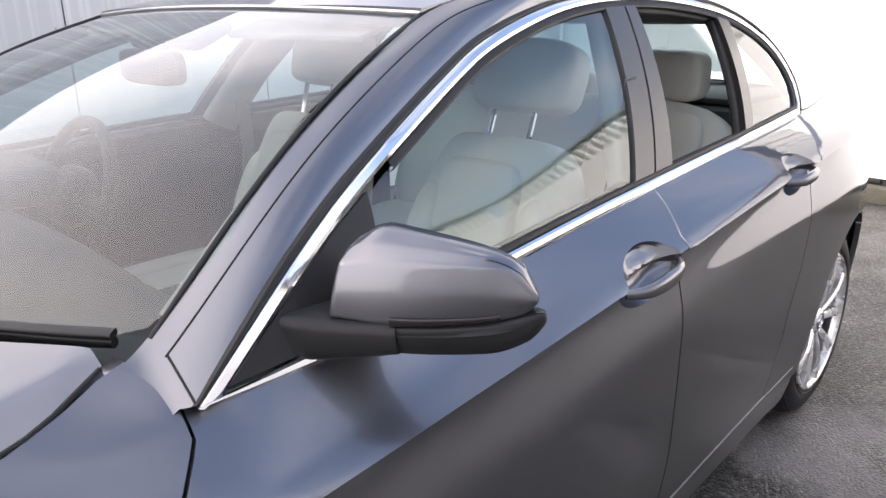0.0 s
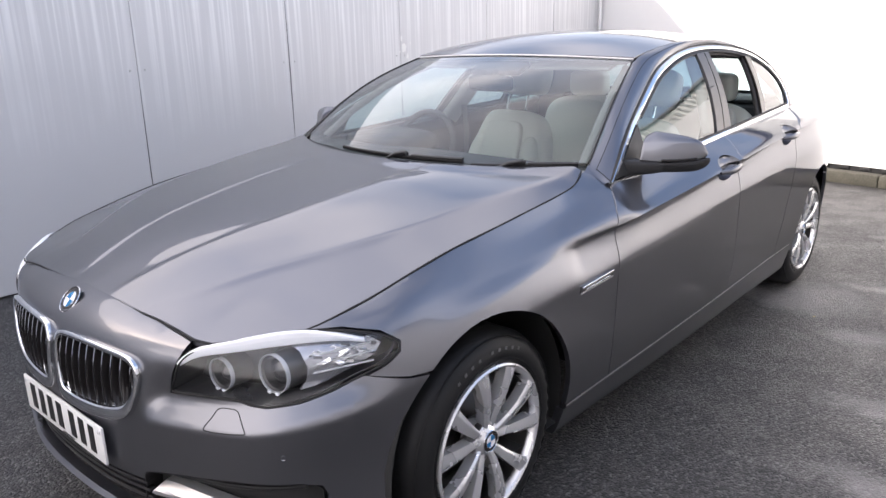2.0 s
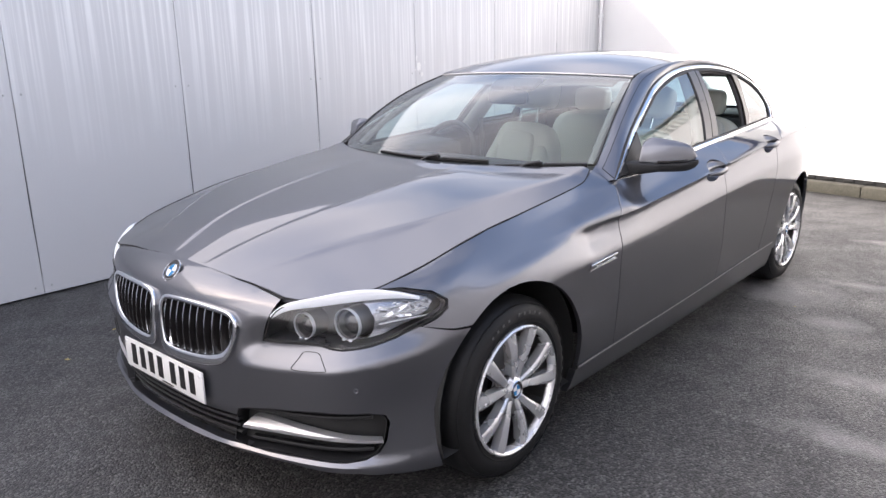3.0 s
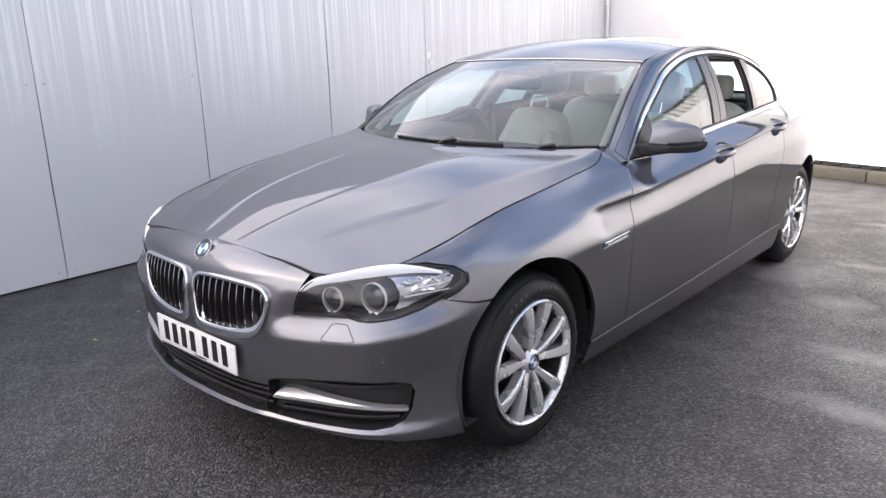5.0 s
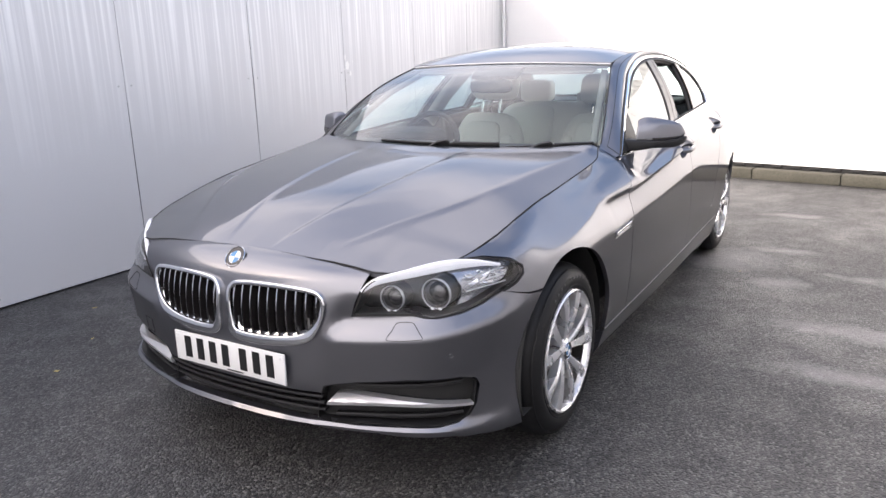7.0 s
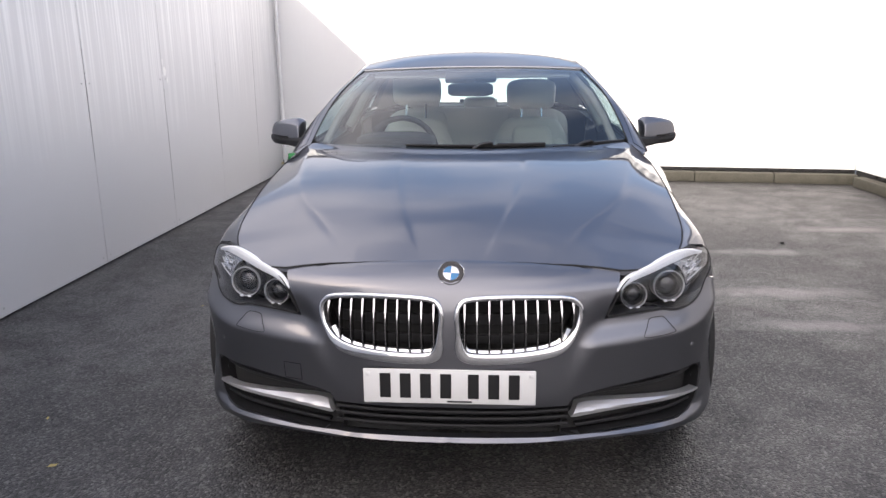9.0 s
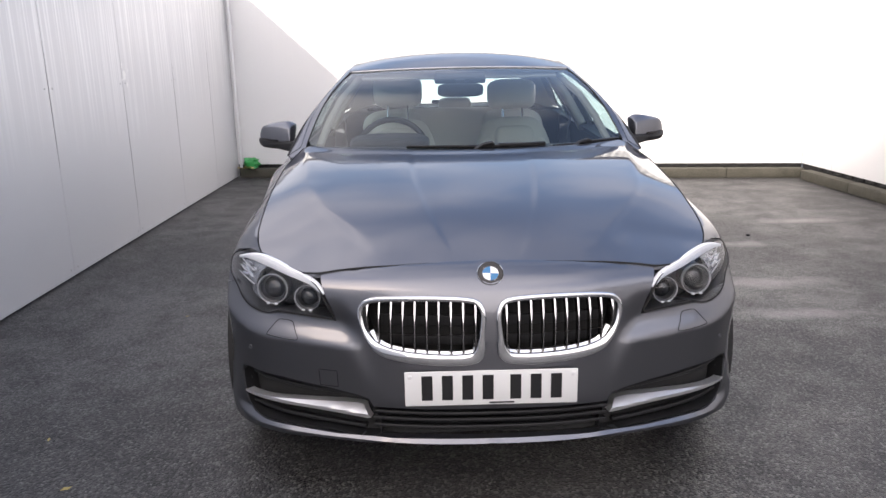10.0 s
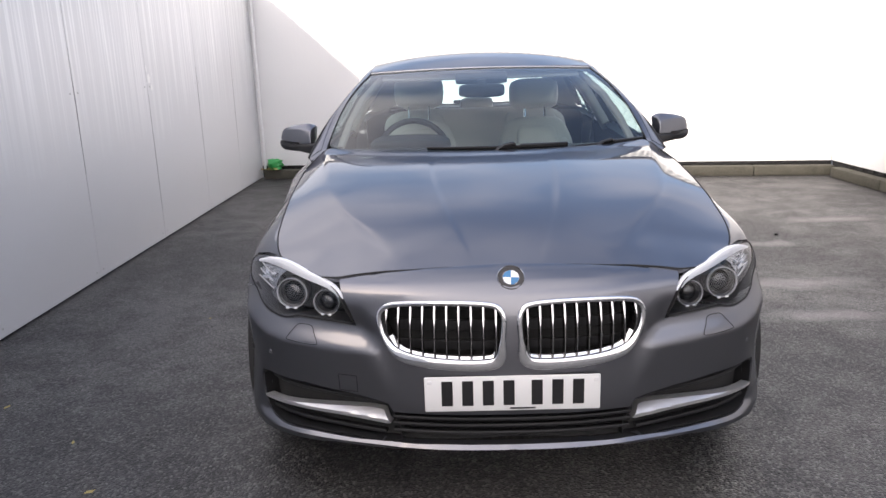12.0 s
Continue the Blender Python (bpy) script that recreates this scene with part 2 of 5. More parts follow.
# ---- shapes of the saloon's body: y runs to the rear, the front axle stands at y = 0 ----
def pchip(xs, ys):
    """A smooth curve through points that does not overshoot."""
    xs, ys = np.asarray(xs, float), np.asarray(ys, float)
    h, d = np.diff(xs), np.diff(ys) / np.diff(xs)
    m = np.zeros(len(xs))
    m[0], m[-1] = d[0], d[-1]
    for i in range(1, len(xs) - 1):
        if d[i - 1] * d[i] > 0:
            w1, w2 = 2 * h[i] + h[i - 1], h[i] + 2 * h[i - 1]
            m[i] = (w1 + w2) / (w1 / d[i - 1] + w2 / d[i])
    xl, yl, hl, ml = xs.tolist(), ys.tolist(), h.tolist(), m.tolist()

    def at(x):
        if x <= xl[0]:
            return yl[0] + ml[0] * (x - xl[0])
        if x >= xl[-1]:
            return yl[-1] + ml[-1] * (x - xl[-1])
        i = 0
        while x > xl[i + 1]:
            i += 1
        t = (x - xl[i]) / hl[i]
        t2, t3 = t * t, t * t * t
        return (2 * t3 - 3 * t2 + 1) * yl[i] + (t3 - 2 * t2 + t) * hl[i] * ml[i] + (3 * t2 - 2 * t3) * yl[i + 1] + (t3 - t2) * hl[i] * ml[i + 1]

    return at


def cubic(xs, ys):
    """A natural cubic spline, for shapes whose curvature shows."""
    xs, ys = np.asarray(xs, float), np.asarray(ys, float)
    n, h = len(xs), np.diff(xs)
    a, r = np.eye(n), np.zeros(n)
    for i in range(1, n - 1):
        a[i, i - 1], a[i, i], a[i, i + 1] = h[i - 1], 2 * (h[i - 1] + h[i]), h[i]
        r[i] = 6 * ((ys[i + 1] - ys[i]) / h[i] - (ys[i] - ys[i - 1]) / h[i - 1])
    m = np.linalg.solve(a, r).tolist()
    xl, yl, hl = xs.tolist(), ys.tolist(), h.tolist()

    def at(x):
        x = min(max(x, xl[0]), xl[-1])
        i = 0
        while i < n - 2 and x > xl[i + 1]:
            i += 1
        p, q, k = xl[i + 1] - x, x - xl[i], hl[i]
        return m[i] * p**3 / (6 * k) + m[i + 1] * q**3 / (6 * k) + (yl[i] / k - m[i] * k / 6) * p + (yl[i + 1] / k - m[i + 1] * k / 6) * q

    return at


# the outline in plan: s is y along the flank and runs on round the nose (s = -1.40 at its middle) and the tail
PLAN = ((-1.40, 0, -.775), (-1.25, .15, -.771), (-1.097, .30, -.752), (-.945, .45, -.714), (-.788, .60, -.665), (-.654, .72, -.605), (-.542, .80, -.528),
        (-.425, .862, -.425), (-.31, .905, -.31), (-.15, .932, -.15), (0, .944, 0), (.4, .951, .4), (1.0, .957, 1.0), (1.7, .960, 1.7), (2.4, .958, 2.4),
        (2.97, .946, 2.97), (3.2, .908, 3.2), (3.42, .846, 3.41), (3.64, .760, 3.61), (3.84, .658, 3.78), (4.02, .56, 3.90), (4.26, .38, 3.98), (4.72, 0, 4.02))
plan_x, plan_y = cubic([p[0] for p in PLAN], [p[1] for p in PLAN]), cubic([p[0] for p in PLAN], [p[2] for p in PLAN])
# cross-sections from the sill up to the belt: height and offset from the outline, at stations along s
SECTIONS = (
    (-1.40, (.240, -.03), (.246, .010), (.255, .017), (.272, -.014), (.40, .006), (.55, .003), (.65, -.004), (.72, -.020), (.766, -.058), (.80, -.12)),
    (-1.10, (.240, -.03), (.246, .010), (.255, .017), (.272, -.014), (.40, .006), (.55, .003), (.65, -.004), (.72, -.016), (.76, -.045), (.79, -.10)),
    (-1.01, (.224, -.05), (.236, .008), (.251, .013), (.272, -.012), (.40, .006), (.55, .003), (.645, -.004), (.712, -.014), (.752, -.037), (.78, -.082)),
    (-.87, (.222, -.05), (.234, .009), (.250, .015), (.272, -.012), (.40, .005), (.55, .003), (.64, -.003), (.70, -.012), (.74, -.030), (.77, -.065)),
    (-.654, (.212, -.05), (.228, .010), (.252, .016), (.276, -.008), (.40, .0), (.55, .003), (.63, -.005), (.70, -.030), (.75, -.064), (.79, -.108)),
    (-.425, (.188, -.03), (.212, .010), (.250, .014), (.29, .007), (.42, -.002), (.57, -.003), (.66, -.015), (.73, -.040), (.78, -.078), (.82, -.130)),
    (-.31, (.176, -.03), (.206, .002), (.254, .005), (.31, .002), (.43, -.004), (.60, -.006), (.68, -.019), (.745, -.042), (.80, -.082), (.832, -.135)),
    (0.0, (.172, -.064), (.205, -.046), (.245, -.035), (.278, -.027), (.50, .0), (.66, -.003), (.74, -.026), (.80, -.072), (.855, -.119), (.891, -.150)),
    (.45, (.172, -.064), (.205, -.046), (.245, -.035), (.278, -.027), (.50, .0), (.69, .001), (.808, -.042), (.822, -.043), (.900, -.112), (.948, -.142)),
    (.74, (.172, -.064), (.205, -.046), (.245, -.035), (.278, -.027), (.50, .001), (.70, .005), (.825, -.022), (.838, -.012), (.935, -.092), (.992, -.185)),
    (.82, (.172, -.064), (.205, -.046), (.245, -.035), (.278, -.027), (.50, .001), (.70, .005), (.832, -.020), (.845, -.006), (.872, -.030), (.953, -.100)),
    (1.65, (.172, -.064), (.205, -.046), (.245, -.035), (.278, -.027), (.52, .004), (.75, .003), (.892, -.018), (.905, -.001), (.930, -.030), (.992, -.122)),
    (2.26, (.172, -.064), (.205, -.046), (.245, -.035), (.278, -.027), (.54, .005), (.79, .003), (.932, -.018), (.945, -.001), (.968, -.032), (1.016, -.138)),
    (2.97, (.18, -.07), (.21, -.050), (.25, -.038), (.285, -.028), (.56, .006), (.82, .002), (.964, -.026), (.978, -.014), (1.0, -.034), (1.042, -.165)),
    (3.3, (.195, -.11), (.23, -.04), (.265, -.018), (.30, -.004), (.57, .012), (.81, .008), (.945, .006), (.983, .003), (1.01, -.014), (1.047, -.162)),
    (3.6, (.20, -.12), (.24, -.03), (.28, -.008), (.32, .004), (.58, .018), (.80, .018), (.90, .016), (.975, .010), (1.01, -.010), (1.050, -.16)),
    (4.72, (.22, -.12), (.26, -.02), (.30, -.010), (.34, -.005), (.58, .0), (.70, -.02), (.80, -.06), (.94, -.07), (1.00, -.06), (1.030, -.08)),
)
KNOTS = [[pchip([row[0] for row in SECTIONS], [row[k][j] for row in SECTIONS]) for j in (0, 1)] for k in range(1, 11)]
section_cache = {}


def section(s):
    key = round(s, 4)
    if key not in section_cache:
        zs, offs = [k[0](s) for k in KNOTS], [k[1](s) for k in KNOTS]
        e = 1e-3
        tx, ty = plan_x(s + e) - plan_x(s - e), plan_y(s + e) - plan_y(s - e)
        n = math.hypot(tx, ty) or 1.0
        section_cache[key] = (pchip(zs, offs), plan_x(s), plan_y(s), ty / n, -tx / n)
    return section_cache[key]


def ease(t):
    t = min(max(t, 0.0), 1.0)
    return t * t * (3 - 2 * t)


ledge_z = pchip((-1.02, -.99, -.90, -.80, -.69, -.60, -.51, -.40, -.30), (.545, .546, .551, .556, .562, .574, .588, .606, .618))
ledge_above = pchip((0, .008, .068, .12, .18), (.0135, .0105, -.017, -.008, 0))
ledge_below = pchip((0, .006, .03, .08, .15), (.0135, .0125, .0105, .006, 0))


def shoulder(s, z):
    """The bumper's shelf below the headlight."""
    if s < -1.06 or s > -.30 or z < .38 or z > .74:
        return 0.0
    d = z - ledge_z(s)
    rise = ledge_above(min(d, .18)) if d > 0 else ledge_below(min(-d, .15))
    return rise * ease((s + 1.02 - .35 * (z - .56)) / .06) * ease((-.30 - s) / .16) * (1 - ease((z - .66) / .08))


def flank(s, z, out=0.0):
    """The body's skin below the belt, on the car's left."""
    off, x, y, nx, ny = section(s)
    if s < -1.39:
        nx, ny = 0.0, -1.0
    o = off(z) + shoulder(s, z) + out
    return (x + nx * o, y + ny * o, z)


def at_x(x):
    """s on the nose at a distance x from the middle."""
    lo, hi = -1.40, -.30
    for _ in range(40):
        mid = (lo + hi) / 2
        lo, hi = (mid, hi) if plan_x(mid) < x else (lo, mid)
    return lo


def belt(y):
    return KNOTS[9][0](y)


def cabin(y, z, out=0.0):
    """The side of the cabin above the belt, leaning inwards."""
    yy = max(y, .82)
    zb = belt(yy)
    t = z - zb
    return (plan_x(yy) + KNOTS[9][1](yy) - .34 * t - .80 * t * abs(t) + out, y, z + out * .5)


# the seam between wing and bonnet, along the wing's top
WING_TOP = [(-.531, .784), (-.42, .808), (-.30, .832), (-.15, .862), (0, .889), (.2, .914), (.45, .944), (.6, .961), (.66, .976), (.70, .988), (.735, .994)]
SEAM = [(.60, -.66, .748), (.668, -.55, .772)] + [flank(s, z) for s, z in WING_TOP] + [(.735, .80, 1.005)]
seam_x, bonnet_edge = pchip([p[1] for p in SEAM], [p[0] for p in SEAM]), pchip([p[1] for p in SEAM], [p[2] for p in SEAM])
bonnet_mid = cubic((-.66, -.45, -.1, .25, .55, .80), (.797, .868, .935, .978, 1.000, 1.012))
fold_x = pchip((-.66, -.55, -.40, -.25, -.1, .05, .2, .4, .6, .8), (.30, .368, .452, .54, .605, .645, .674, .712, .745, .765))
crease_x = pchip((-.66, -.5, -.36, -.2, 0, .2, .4, .7), (.098, .142, .178, .206, .232, .248, .260, .272))
flute = pchip((-.66, -.55, -.42, -.2, 0, .1, .8), (0, .0018, .0048, .0046, .0016, 0, 0))


bonnet_front = pchip((0, .15, .30, .45, .52, .60), (.7945, .7915, .784, .769, .7575, .746))


def bonnet_base(a, y):
    xs = seam_x(y)
    xo = min(fold_x(y), xs - .03)
    q = (a - xo) / .010
    soft = .5 * (q + math.sqrt(q * q + 1)) * .010
    return bonnet_mid(y) - (bonnet_mid(y) - bonnet_edge(y)) * (.33 * (min(a, xo) / xo) ** 2 + .67 * soft / (xs - xo))


def bonnet(x, y, out=0.0):
    """The bonnet: a middle panel between two creases that step up, flat sides, a fluted fold, and a flank that falls to the wings."""
    a, xs = abs(x), seam_x(y)
    xo = min(fold_x(y), xs - .03)
    z = bonnet_base(a, y)
    c = crease_x(y)
    grow = min(max((y + .66) / .10, 0), 1) * min(max((.62 - y) / .35, 0), 1)
    r = (a - c) / .005
    z += .0042 * grow * (.5 + math.atan(r) / math.pi - .5 * (1 + math.tanh((a - c - .16) / .09)))
    z += .006 * ease((y - (.375 + .245 * (x / .76) ** 2)) / .11)
    z += (bonnet_front(a) - bonnet_base(a, -.657)) * ease((-.34 - y) / .317) * (1 - ease((a - .50) / .10))
    w = (a - xo) / (.075 if a < xo else .017)
    z += flute(y) * math.exp(-abs(w) ** 1.5)
    return (x, y, z + out)


def bonnet_w(w, y, out=0.0):
    """The bonnet by w, which is .2 all along the crease and 1 at the seam."""
    c, a = crease_x(y), abs(w)
    x = a * c / .2 if a <= .2 else c + (a - .2) / .8 * (seam_x(y) - c)
    return bonnet(math.copysign(x, w), y, out)


def to_w(x, y):
    c, a = crease_x(y), abs(x)
    return math.copysign(a * .2 / c if a <= c else .2 + .8 * (a - c) / (seam_x(y) - c), x)


# windscreen: u across (-1 to 1), v up (0 to 1)
def screen(u, v, out=0.0):
    xb, xt = .765, .598
    yb, zb = .52 + .25 * u * u, 1.000 + .004 * u * u
    yt, zt = 1.335 + .045 * u * u, 1.348 - .016 * u * u
    b = math.sin(math.pi * v) * .035
    return (u * (xb + (xt - xb) * v + .012 * math.sin(math.pi * v)), yb + (yt - yb) * v - b * .45, zb + (zt - zb) * v + b + out)


roof_mid = cubic((1.32, 1.6, 2.0, 2.4, 2.75, 3.0), (1.348, 1.416, 1.453, 1.430, 1.352, 1.275))
roof_half = pchip((1.32, 1.7, 2.2, 2.75), (.60, .60, .59, .55))


roof_crown = pchip((1.33, 1.6, 2.0, 2.4, 2.75), (.017, .039, .056, .061, .049))


def roof(x, y, out=0.0):
    w = x / roof_half(y)
    return (x, y, roof_mid(y) - roof_crown(y) * (.8 * w * w + .2 * w**4) + out)

# ---- mesh tools ----
from mathutils.geometry import delaunay_2d_cdt


def inside(px, py, loop):
    """Even-odd test of many points against one loop."""
    hit = np.zeros(len(px), bool)
    for (ax, ay), (bx, by) in zip(loop, loop[1:] + loop[:1]):
        if ay != by:
            hit ^= ((ay > py) != (by > py)) & (px < (bx - ax) * (py - ay) / (by - ay) + ax)
    return hit


def shrink(loop, d):
    """A loop moved inwards by d (outwards: minus)."""
    area = sum(a[0] * b[1] - b[0] * a[1] for a, b in zip(loop, loop[1:] + loop[:1]))
    sign, out = (1 if area > 0 else -1), []
    for p, c, n in zip(loop[-1:] + loop[:-1], loop, loop[1:] + loop[:1]):
        ax, ay, bx, by = c[0] - p[0], c[1] - p[1], n[0] - c[0], n[1] - c[1]
        la, lb = math.hypot(ax, ay) or 1, math.hypot(bx, by) or 1
        nx, ny = -(ay / la + by / lb), ax / la + bx / lb
        k = nx * nx + ny * ny
        f = sign * d * 2 / max(k, .7)
        out.append((c[0] + nx * f, c[1] + ny * f))
    return out


def dense(loop, step, closed=True):
    out = []
    for a, b in zip(loop, loop[1:] + (loop[:1] if closed else [])):
        n = max(1, int(math.hypot((b[0] - a[0]) / step[0], (b[1] - a[1]) / step[1]) + .5))
        out += [(a[0] + (b[0] - a[0]) * i / n, a[1] + (b[1] - a[1]) * i / n) for i in range(n)]
    return out if closed else out + [loop[-1]]


def smooth_loop(pts, n=6, closed=True):
    """A rounded curve through points (Catmull-Rom)."""
    pts = [tuple(p) for p in pts]
    out, m, d = [], len(pts), len(pts[0])
    for i in range(m if closed else m - 1):
        p = [pts[(i + k) % m] if closed else pts[min(max(i + k, 0), m - 1)] for k in (-1, 0, 1, 2)]
        for j in range(n):
            t = j / n
            out.append(tuple(.5 * (2 * p[1][c] + (p[2][c] - p[0][c]) * t + (2 * p[0][c] - 5 * p[1][c] + 4 * p[2][c] - p[3][c]) * t * t
                                   + (3 * p[1][c] - p[0][c] - 3 * p[2][c] + p[3][c]) * t**3) for c in range(d)))
    return out if closed else out + [pts[-1]]


def panel(shape, loop, step=(.03, .0125), gap=.002, depth=.018, holes=(), cut=None, out=0.0):
    """A sheet of a shape trimmed to loops in its parameters, with edges turned in. cut: True for points on a middle line, whose edge stays open."""
    loops = [dense(shrink(loop, gap) if gap else loop, step)] + [dense(h, step) for h in holes]
    verts, edges = [], []
    for lp in loops:
        b = len(verts)
        verts += [(x / step[0], y / step[1]) for x, y in lp]
        edges += [(b + i, b + (i + 1) % len(lp)) for i in range(len(lp))]
    rim = np.array(verts)
    unit = [[(x / step[0], y / step[1]) for x, y in lp] for lp in loops]
    lo, hi = rim.min(0), rim.max(0)
    gx, gy = np.meshgrid(np.arange(math.floor(lo[0]), hi[0] + 1), np.arange(math.floor(lo[1]), hi[1] + 1))
    gx, gy = gx.ravel(), gy.ravel()
    ok = inside(gx, gy, unit[0])
    for h in unit[1:]:
        ok &= ~inside(gx, gy, h)
    gx, gy = gx[ok], gy[ok]
    near = np.full(len(gx), 9.0)
    for k in range(0, len(rim), 64):
        near = np.minimum(near, np.hypot(gx[:, None] - rim[None, k:k + 64, 0], gy[:, None] - rim[None, k:k + 64, 1]).min(1))
    keep = near > .55
    verts += list(zip(gx[keep].tolist(), gy[keep].tolist()))
    v2, e2, f2, ov, _, _ = delaunay_2d_cdt([Vector(v) for v in verts], edges, [], 0, 1e-5)
    cx = np.array([sum(v2[i][0] for i in f) / len(f) for f in f2])
    cy = np.array([sum(v2[i][1] for i in f) / len(f) for f in f2])
    ok = inside(cx, cy, unit[0])
    for h in unit[1:]:
        ok &= ~inside(cx, cy, h)
    pts = [shape(v[0] * step[0], v[1] * step[1], out) for v in v2]
    faces = [list(f) for f, k in zip(f2, ok) if k]
    if depth:
        count = {}
        for f in faces:
            for a, b in zip(f, f[1:] + f[:1]):
                count[(a, b)] = 1
        back = {}
        for a, b in [e for e in count if (e[1], e[0]) not in count]:
            if cut and cut(pts[a]) and cut(pts[b]):
                continue
            for i in (a, b):
                if i not in back:
                    back[i] = len(pts)
                    pts.append(shape(v2[i][0] * step[0], v2[i][1] * step[1], out - depth))
            faces.append([b, a, back[a], back[b]])
    return pts, faces


def grid(f, na, nb, closed_a=False, closed_b=False):
    a_n, b_n = (na if closed_a else na + 1), (nb if closed_b else nb + 1)
    pts = [f(i / na, j / nb) for i in range(a_n) for j in range(b_n)]
    faces = [[i * b_n + j, (i + 1) % a_n * b_n + j, (i + 1) % a_n * b_n + (j + 1) % b_n, i * b_n + (j + 1) % b_n] for i in range(na) for j in range(nb)]
    return pts, faces


def sweep(path, prof, up=(0, 0, 1), closed=False, caps=True):
    """A profile of (side, height) pairs carried along a path; prof may be a function of the way along it (0 to 1)."""
    path = [Vector(p) for p in path]
    n, pts, rings = len(path), [], []
    for i, p in enumerate(path):
        a = path[(i - 1) % n] if closed or i else path[0]
        b = path[(i + 1) % n] if closed or i < n - 1 else path[-1]
        t = (b - a).normalized()
        u = Vector(up(i, p) if callable(up) else up)
        side = t.cross(u).normalized()
        u = side.cross(t).normalized()
        shape = prof(i / max(n - 1, 1)) if callable(prof) else prof
        rings.append(len(shape))
        pts += [tuple(p + side * x + u * z) for x, z in shape]
    m = rings[0]
    faces = [[i * m + j, i * m + (j + 1) % m, (i + 1) % n * m + (j + 1) % m, (i + 1) % n * m + j] for i in range(n if closed else n - 1) for j in range(m)]
    if caps and not closed:
        faces += [list(range(m))[::-1], [(n - 1) * m + j for j in range(m)]]
    return pts, faces


def round_prof(w, h, r=None, n=3, x=0.0, z=0.0):
    r = min(w, h) * .49 if r is None else r
    out = []
    for cx, cz, a in ((w / 2 - r, h / 2 - r, 0), (-w / 2 + r, h / 2 - r, 90), (-w / 2 + r, -h / 2 + r, 180), (w / 2 - r, -h / 2 + r, 270)):
        out += [(x + cx + r * math.cos(radians(a + 90 * k / n)), z + cz + r * math.sin(radians(a + 90 * k / n))) for k in range(n + 1)]
    return out


def tube(path, r, n=8, closed=False):
    return sweep(path, [(r * math.cos(2 * math.pi * k / n), r * math.sin(2 * math.pi * k / n)) for k in range(n)], up=(0.03, 0.05, 1), closed=closed)


def lathe(prof, n=48, m=None, closed=True):
    """Turns (radius, x) pairs about the x axis."""
    m = m or Matrix()
    k = len(prof)
    pts = [tuple(m @ Vector((x, r * math.cos(2 * math.pi * i / n), r * math.sin(2 * math.pi * i / n)))) for i in range(n) for r, x in prof]
    faces = [[i * k + j, i * k + j + 1, (i + 1) % n * k + j + 1, (i + 1) % n * k + j] for i in range(n) for j in range(k - 1)]
    return pts, faces


def block(c, size, bevel=.01, m=None, seg=2):
    """A box with rounded edges."""
    bm = bmesh.new()
    bmesh.ops.create_cube(bm, size=1)
    for v in bm.verts:
        v.co = Vector((v.co.x * size[0], v.co.y * size[1], v.co.z * size[2]))
    if bevel:
        bmesh.ops.bevel(bm, geom=bm.edges[:], offset=min(bevel, min(size) * .49), segments=seg, affect="EDGES", profile=.5)
    turn = Matrix.Translation(c) @ (m or Matrix())
    bm.verts.index_update()
    geo = [tuple(turn @ v.co) for v in bm.verts], [[v.index for v in f.verts] for f in bm.faces]
    bm.free()
    return geo


def pillow(c, half, e1=.55, e2=.55, m=None, na=28, nb=18, bend=None):
    """A rounded cushion: a superellipsoid, optionally bent."""
    def sp(v, e):
        return math.copysign(abs(v) ** e, v)

    turn = Matrix.Translation(c) @ (m or Matrix())

    def f(a, b):
        th, ph = 2 * math.pi * a, math.pi * (b - .5)
        p = Vector((half[0] * sp(math.cos(ph), e1) * sp(math.cos(th), e2), half[1] * sp(math.cos(ph), e1) * sp(math.sin(th), e2), half[2] * sp(math.sin(ph), e1)))
        return tuple(turn @ (Vector(bend(p)) if bend else p))

    return grid(f, na, nb, closed_a=True)


def join(*geos):
    pts, faces = [], []
    for p, f in geos:
        b = len(pts)
        pts += list(p)
        faces += [[i + b for i in q] for q in f]
    return pts, faces


def moved(geo, m):
    return [tuple(m @ Vector(p)) for p in geo[0]], [list(f) for f in geo[1]]


def flip(geo):
    return [(-x, y, z) for x, y, z in geo[0]], [f[::-1] for f in geo[1]]


def mesh_of(name, geo, material, crease=32):
    bm = bmesh.new()
    vs = [bm.verts.new(p) for p in geo[0]]
    for f in geo[1]:
        if len(set(f)) > 2:
            try:
                bm.faces.new([vs[i] for i in f])
            except ValueError:
                pass
    bmesh.ops.remove_doubles(bm, verts=bm.verts[:], dist=1e-5)
    bmesh.ops.recalc_face_normals(bm, faces=bm.faces[:])
    for f in bm.faces:
        f.smooth = True
    for e in bm.edges:
        if len(e.link_faces) == 2 and e.calc_face_angle(0) > radians(crease):
            e.smooth = False
    data = bpy.data.meshes.new(name)
    bm.to_mesh(data)
    bm.free()
    data.materials.append(material)
    return data


def part(name, geo, material, parent, label="", crease=32):
    """Links a mesh as one part under a thing or under a part."""
    ob = new(name, mesh_of(name, geo, material, crease))
    ob.parent = parent
    return tagged(ob, label)


def pair(name, geo, material, parent, label="", crease=32):
    """The same part on both sides of the car."""
    mates = parent if isinstance(parent, (tuple, list)) else (parent, parent)
    return part(name, geo, material, mates[0], label, crease), part(name, flip(geo), material, mates[1], label, crease)


def thing(name, label, category, at=(0, 0, 0), group="", kind=""):
    ob = new(name)
    ob.location = at
    ob.empty_display_size = .2
    return tagged(ob, label, category, group, kind)

# ---- the yard: tarmac, boarded walls, kerb ----
def structure(name, geo, material, label="", category="", crease=32):
    ob = new(name, mesh_of(name, geo, material, crease))
    return tagged(ob, label, category, kind="structure")


